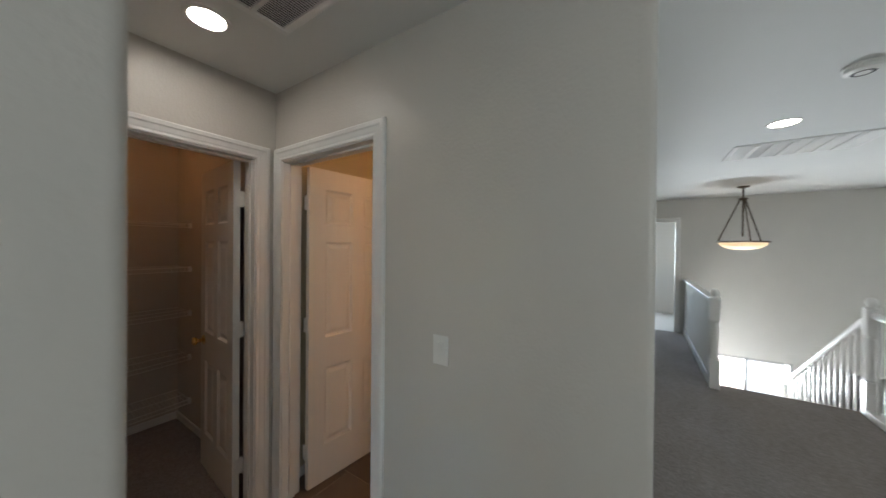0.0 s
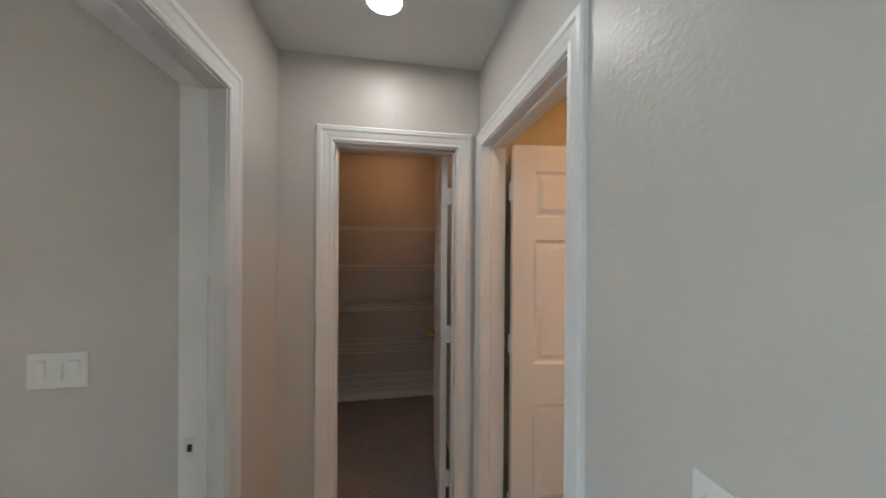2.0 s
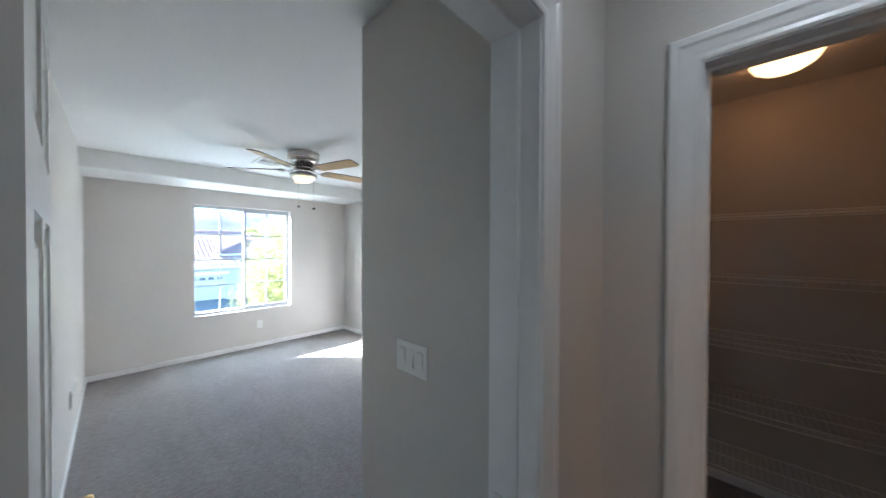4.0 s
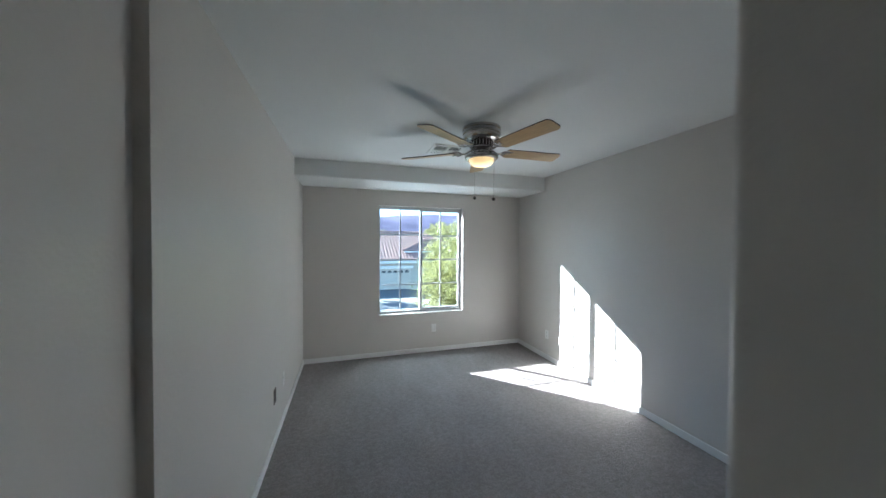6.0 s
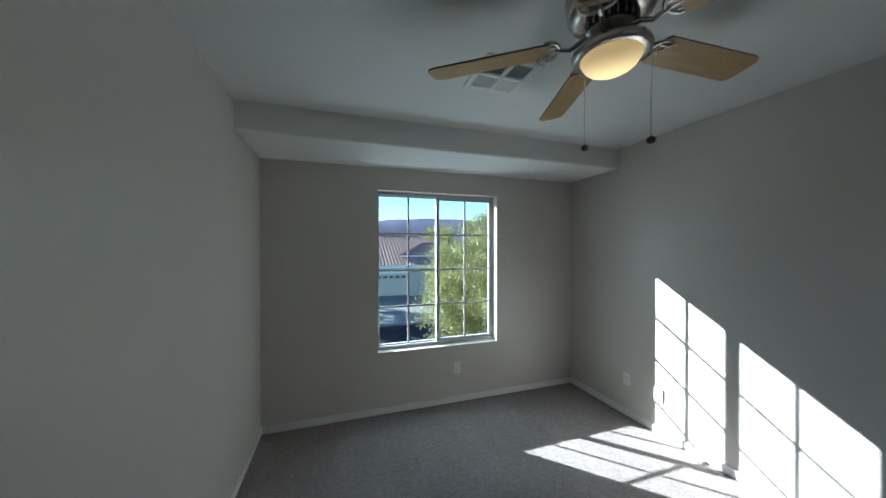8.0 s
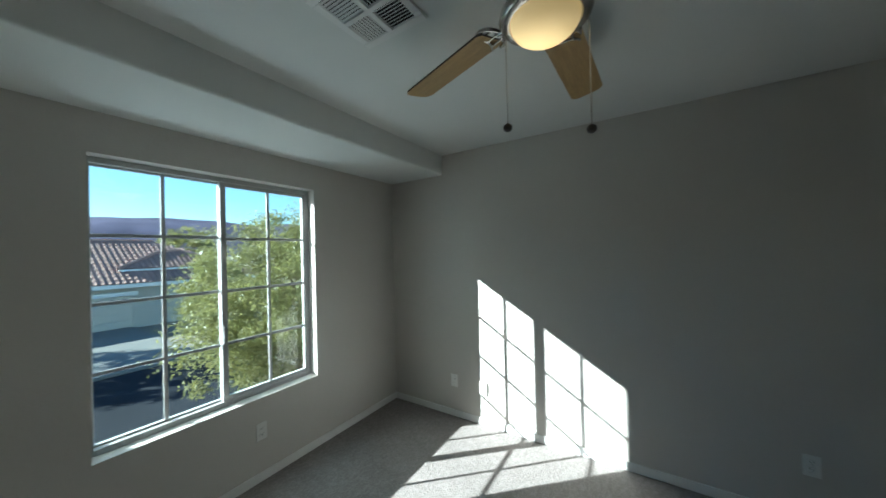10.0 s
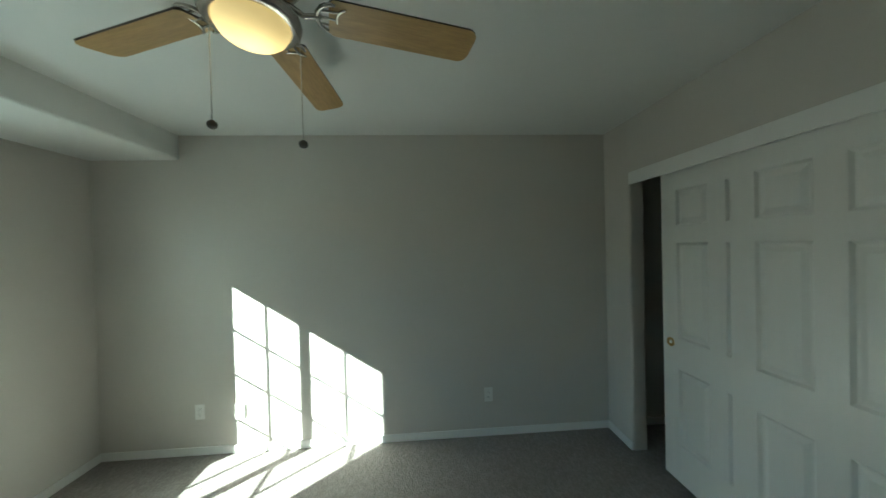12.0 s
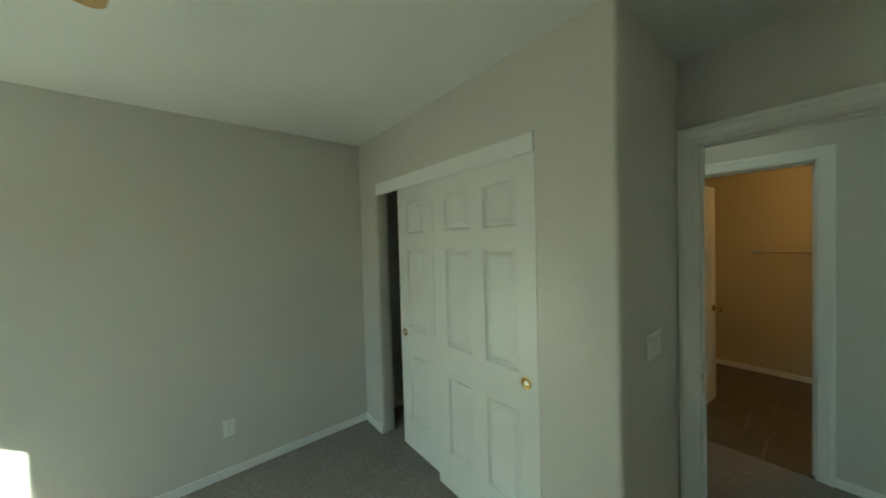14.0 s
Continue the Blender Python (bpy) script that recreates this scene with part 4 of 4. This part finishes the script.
ho = thing("neighbour_house", (-30, 2, GZ), "beige stucco house with a red barrel-tile roof and garage", "house")
part("wall", box(-11, 0.2, -16, 10.5, 0, 2.95), STUCCO, ho)
part("fascia", box(0.2, 0.75, -16.6, 11, 2.62, 2.86), TRIM, ho, "pale painted eave board")
bm = tile_roof(bmesh.new(), 0.8, 2.85, -5.2, 5.75, -17, 11.4, 6.0, 6.0)
bx(bm, -5.35, -5.05, -11, 5.4, 5.72, 5.86, 0.04, 2)
tagged(part("roof", bm, ROOF, ho, "weathered red clay barrel tiles"), kind="stuff")
bm = bmesh.new()
v = [bm.verts.new(p) for p in ((0.7, -17, 2.8), (-11.2, -17, 2.8), (-5.2, -11, 5.7), (-5.2, 5.4, 5.7), (0.7, 11.4, 2.8), (-11.2, 11.4, 2.8))]
for f_ in ((0, 1, 2), (1, 5, 3, 2), (5, 4, 3), (0, 2, 3, 4), (0, 4, 5, 1)):
    bm.faces.new([v[i] for i in f_])
part("roof_deck", bm, ROOF, ho)
for y0, y1 in ((-2.1, 3.05), (-5.9, -3.3)):
    d = part("garage_door", box(0.19, 0.26, y0, y1, 0.02, 2.1, 0.01, 1), GARAGE, ho, "cream sectional garage door")
    for i in range(4):
        part("door_section", box(0.255, 0.285, y0 + 0.04, y1 - 0.04, 0.05 + 0.51 * i, 0.53 + 0.51 * i, 0.012, 1), GARAGE, d)
    n = round((y1 - y0) / 0.55)
    for i in range(n):
        yc = y0 + 0.1 + (y1 - y0 - 0.2) * (i + 0.5) / n
        bm = bmesh.new()
        arch = [(yc - 0.2, 1.70), (yc + 0.2, 1.70)] + [(yc + 0.2 * math.cos(radians(q)), 1.80 + 0.13 * math.sin(radians(q))) for q in range(0, 181, 30)]
        lo, hi = [[bm.verts.new((x, y, z)) for y, z in arch] for x in (0.283, 0.292)]
        bm.faces.new(lo[::-1])
        bm.faces.new(hi)
        for k in range(len(arch)):
            bm.faces.new((lo[k], lo[(k + 1) % len(arch)], hi[(k + 1) % len(arch)], hi[k]))
        part("garage_window", bm, DUCT, d, "small dark arched garage window")
part("garage_header", box(0.2, 0.42, -2.3, 3.25, 2.1, 2.35, 0.01, 1), TRIM, ho)
part("wing_wall", box(-4.0, -0.9, 2.8, 8.7, 2.7, 3.62), STUCCO, ho)
part("wing_fascia", box(-0.95, -0.62, 2.6, 8.9, 3.56, 3.72, 0.01, 1), TRIM, ho, "pale painted eave board")
# low hipped roof that stands out of the main slope
bm = tile_roof(bmesh.new(), -0.6, 3.74, -2.8, 4.87, 2.55, 9.0, 2.7, 2.7, rows=7)
for sgn, edge in ((1, 2.55), (-1, 9.0)):
    m0 = tile_roof(bmesh.new(), 0, 3.74, 2.7, 4.87, 0, 4.8, 2.2, 0, rows=7)
    for q in m0.verts:
        x, y, z = q.co
        q.co = (-0.6 - y, edge + sgn * x, z)
    me = bpy.data.meshes.new("slope")
    m0.to_mesh(me)
    m0.free()
    bm.from_mesh(me)
    bpy.data.meshes.remove(me)
for a, b in (((-0.6, 2.55, 3.80), (-2.8, 5.25, 4.95)), ((-0.6, 9.0, 3.80), (-2.8, 6.3, 4.95)), ((-2.8, 5.25, 4.95), (-2.8, 6.3, 4.95))):
    tube(bm, [a, b], 0.11, 8)
tagged(part("wing_roof", bm, ROOF, ho, "red clay barrel tiles over the wing"), kind="stuff")
bm = bmesh.new()
v = [bm.verts.new(p) for p in ((-0.65, 2.6, 3.72), (-0.65, 8.95, 3.72), (-5.4, 8.95, 3.72), (-5.4, 2.6, 3.72), (-2.8, 5.25, 4.84), (-2.8, 6.3, 4.84), (-5.4, 5.25, 4.84), (-5.4, 6.3, 4.84))]
for f_ in ((0, 1, 5, 4), (0, 4, 6, 3), (1, 2, 7, 5), (4, 5, 7, 6), (0, 3, 2, 1), (2, 3, 6, 7)):
    bm.faces.new([v[i] for i in f_])
part("wing_deck", bm, ROOF, ho)


def tree(at, name, label, crown_c, radii, n, leaf, seed, limbs=16, bunches=170, spread=(0.22, 0.46)):
    rnd = random.Random(seed)
    t = thing(name, at, label, "tree")
    bm = bmesh.new()
    cx, cy, cz = crown_c
    tube(bm, [(0, 0, 0), (0.05, 0.02, cz * 0.35), (0.02, 0.08, cz * 0.7), (cx * 0.6, cy * 0.6, cz + radii[2] * 0.3)], [0.17, 0.13, 0.11, 0.04], 10)
    tips = []
    for i in range(limbs):
        a, u = rnd.uniform(0, 2 * math.pi), rnd.uniform(-0.7, 0.95)
        s = math.sqrt(1 - u * u)
        tip = Vector((cx + radii[0] * 0.85 * s * math.cos(a), cy + radii[1] * 0.85 * s * math.sin(a), cz + radii[2] * 0.85 * u))
        start = Vector((0.02, 0.06, cz * rnd.uniform(0.4, 0.75)))
        mid = start.lerp(tip, 0.5) + Vector((rnd.uniform(-0.2, 0.2), rnd.uniform(-0.2, 0.2), 0.2))
        tube(bm, [start, mid, tip], [0.055, 0.03, 0.008], 6)
        tips.append(tip)
    part("trunk", bm, BARK, t, "rough brown trunk and limbs", 50)
    # clumps of narrow drooping leaves
    verts, faces = [], []
    clumps = []
    for i in range(bunches):
        a, u, q = rnd.uniform(0, 2 * math.pi), rnd.uniform(-1, 1), rnd.uniform(0.35, 1.0) ** 0.5
        s = math.sqrt(1 - u * u)
        w = 1 + 0.16 * noise.noise(Vector((math.cos(a) * s * 2 + seed, math.sin(a) * s * 2, u * 2)))
        clumps.append((Vector((cx + radii[0] * q * w * s * math.cos(a), cy + radii[1] * q * w * s * math.sin(a), cz + radii[2] * q * w * u)), rnd.uniform(*spread)))
    for i in range(n):
        c, r = clumps[rnd.randrange(len(clumps))]
        p = c + Vector((rnd.gauss(0, r * 0.45), rnd.gauss(0, r * 0.45), rnd.gauss(0, r * 0.42)))
        d = Vector((rnd.gauss(0, 1), rnd.gauss(0, 1), rnd.gauss(-0.5, 0.7))).normalized()
        side = d.cross(Vector((rnd.gauss(0, 1), rnd.gauss(0, 1), rnd.gauss(0, 1)))).normalized()
        up = d.cross(side)
        L, W = leaf * rnd.uniform(0.7, 1.3), leaf * 0.15 * rnd.uniform(0.8, 1.3)
        b = len(verts)
        verts += [p, p + d * L * 0.45 + side * W + up * L * 0.04, p + d * L, p + d * L * 0.45 - side * W + up * L * 0.04]
        faces.append((b, b + 1, b + 2, b + 3))
    me = bpy.data.meshes.new("crown")
    me.from_pydata([tuple(q) for q in verts], [], faces)
    me.materials.append(LEAF)
    cr = new("crown", me)
    cr.parent = t
    tagged(cr, "dense crown of narrow yellow-green leaves", kind="stuff")
    return t


tree((-8.3, 2.75, GZ), "street_tree", "leafy yellow-green tree in front of the window", (0.0, 1.0, 3.55), (2.1, 2.85, 1.80), 170000, 0.064, 3, 22, 560, (0.17, 0.31))
tree((-24.0, 7.4, GZ), "front_yard_tree", "dark green tree beside the neighbouring driveway", (0, 0, 2.6), (1.5, 1.5, 1.9), 5000, 0.22, 7)
# the next tree is never in view; added only to throw shade on the driveway
tree((-27.5, -5.2, GZ), "driveway_shade_tree", "unseen tall green tree, added to shade the driveway", (0, 0, 5.0), (3.0, 3.4, 2.7), 9000, 0.30, 21)
tree((-44.0, 12.5, GZ), "back_yard_tree", "green tree behind the neighbouring house", (0, 0, 5.2), (2.6, 2.6, 2.4), 5000, 0.34, 11)
tree((-47.0, 3.5, GZ), "back_yard_tree", "green tree behind the neighbouring house", (0, 0, 4.6), (2.2, 2.4, 1.8), 4000, 0.34, 12)

bm = bmesh.new()
prev = None
for i in range(181):
    a = radians(95 + i)
    hgt = 186 + 35 * noise.noise(Vector((i * 0.05, 3.1, 0))) + 14 * noise.noise(Vector((i * 0.23, 1.7, 0))) - 22 * math.cos(radians(i - 78) * 2.0)
    d = 1900
    col = [bm.verts.new((d * k * math.cos(a), d * k * math.sin(a), z)) for k, z in ((0.72, GZ - 2), (0.80, GZ + hgt * 0.32 + 12 * noise.noise(Vector((i * 0.31, 9, 0)))), (0.9, GZ + hgt * 0.62 + 16 * noise.noise(Vector((i * 0.19, 5, 0)))), (1.0, GZ + hgt), (1.2, GZ))]
    if prev:
        for k in range(4):
            bm.faces.new((prev[k], col[k], col[k + 1], prev[k + 1]))
    prev = col
struct("backdrop_hills", bm, HILL, "hazy blue desert hills on the horizon", "hills", 60)

# ---- bathroom floor tiles ----
bf = struct("floor_bath", box(XR - 0.002, 2.92, -1.80, 0.05, -0.12, -0.006), GROUT, "brown ceramic bathroom floor tiles with pale grout", "tile floor")
tile = None
for i in range(5):
    for j in range(5):
        x0, y0 = XR + 0.004 + i * 0.395, -1.772 + j * 0.395 + (0.13 if i % 2 else 0)
        x1, y1 = min(x0 + 0.388, 2.898), min(y0 + 0.388, 0.033)
        if x1 - x0 < 0.02 or y1 - y0 < 0.02:
            continue
        t_ = new("tile", finish(box(x0, x1, y0, y1, -0.0065, 0.0, 0.0015, 1), "tile", TILE))
        t_.parent = bf
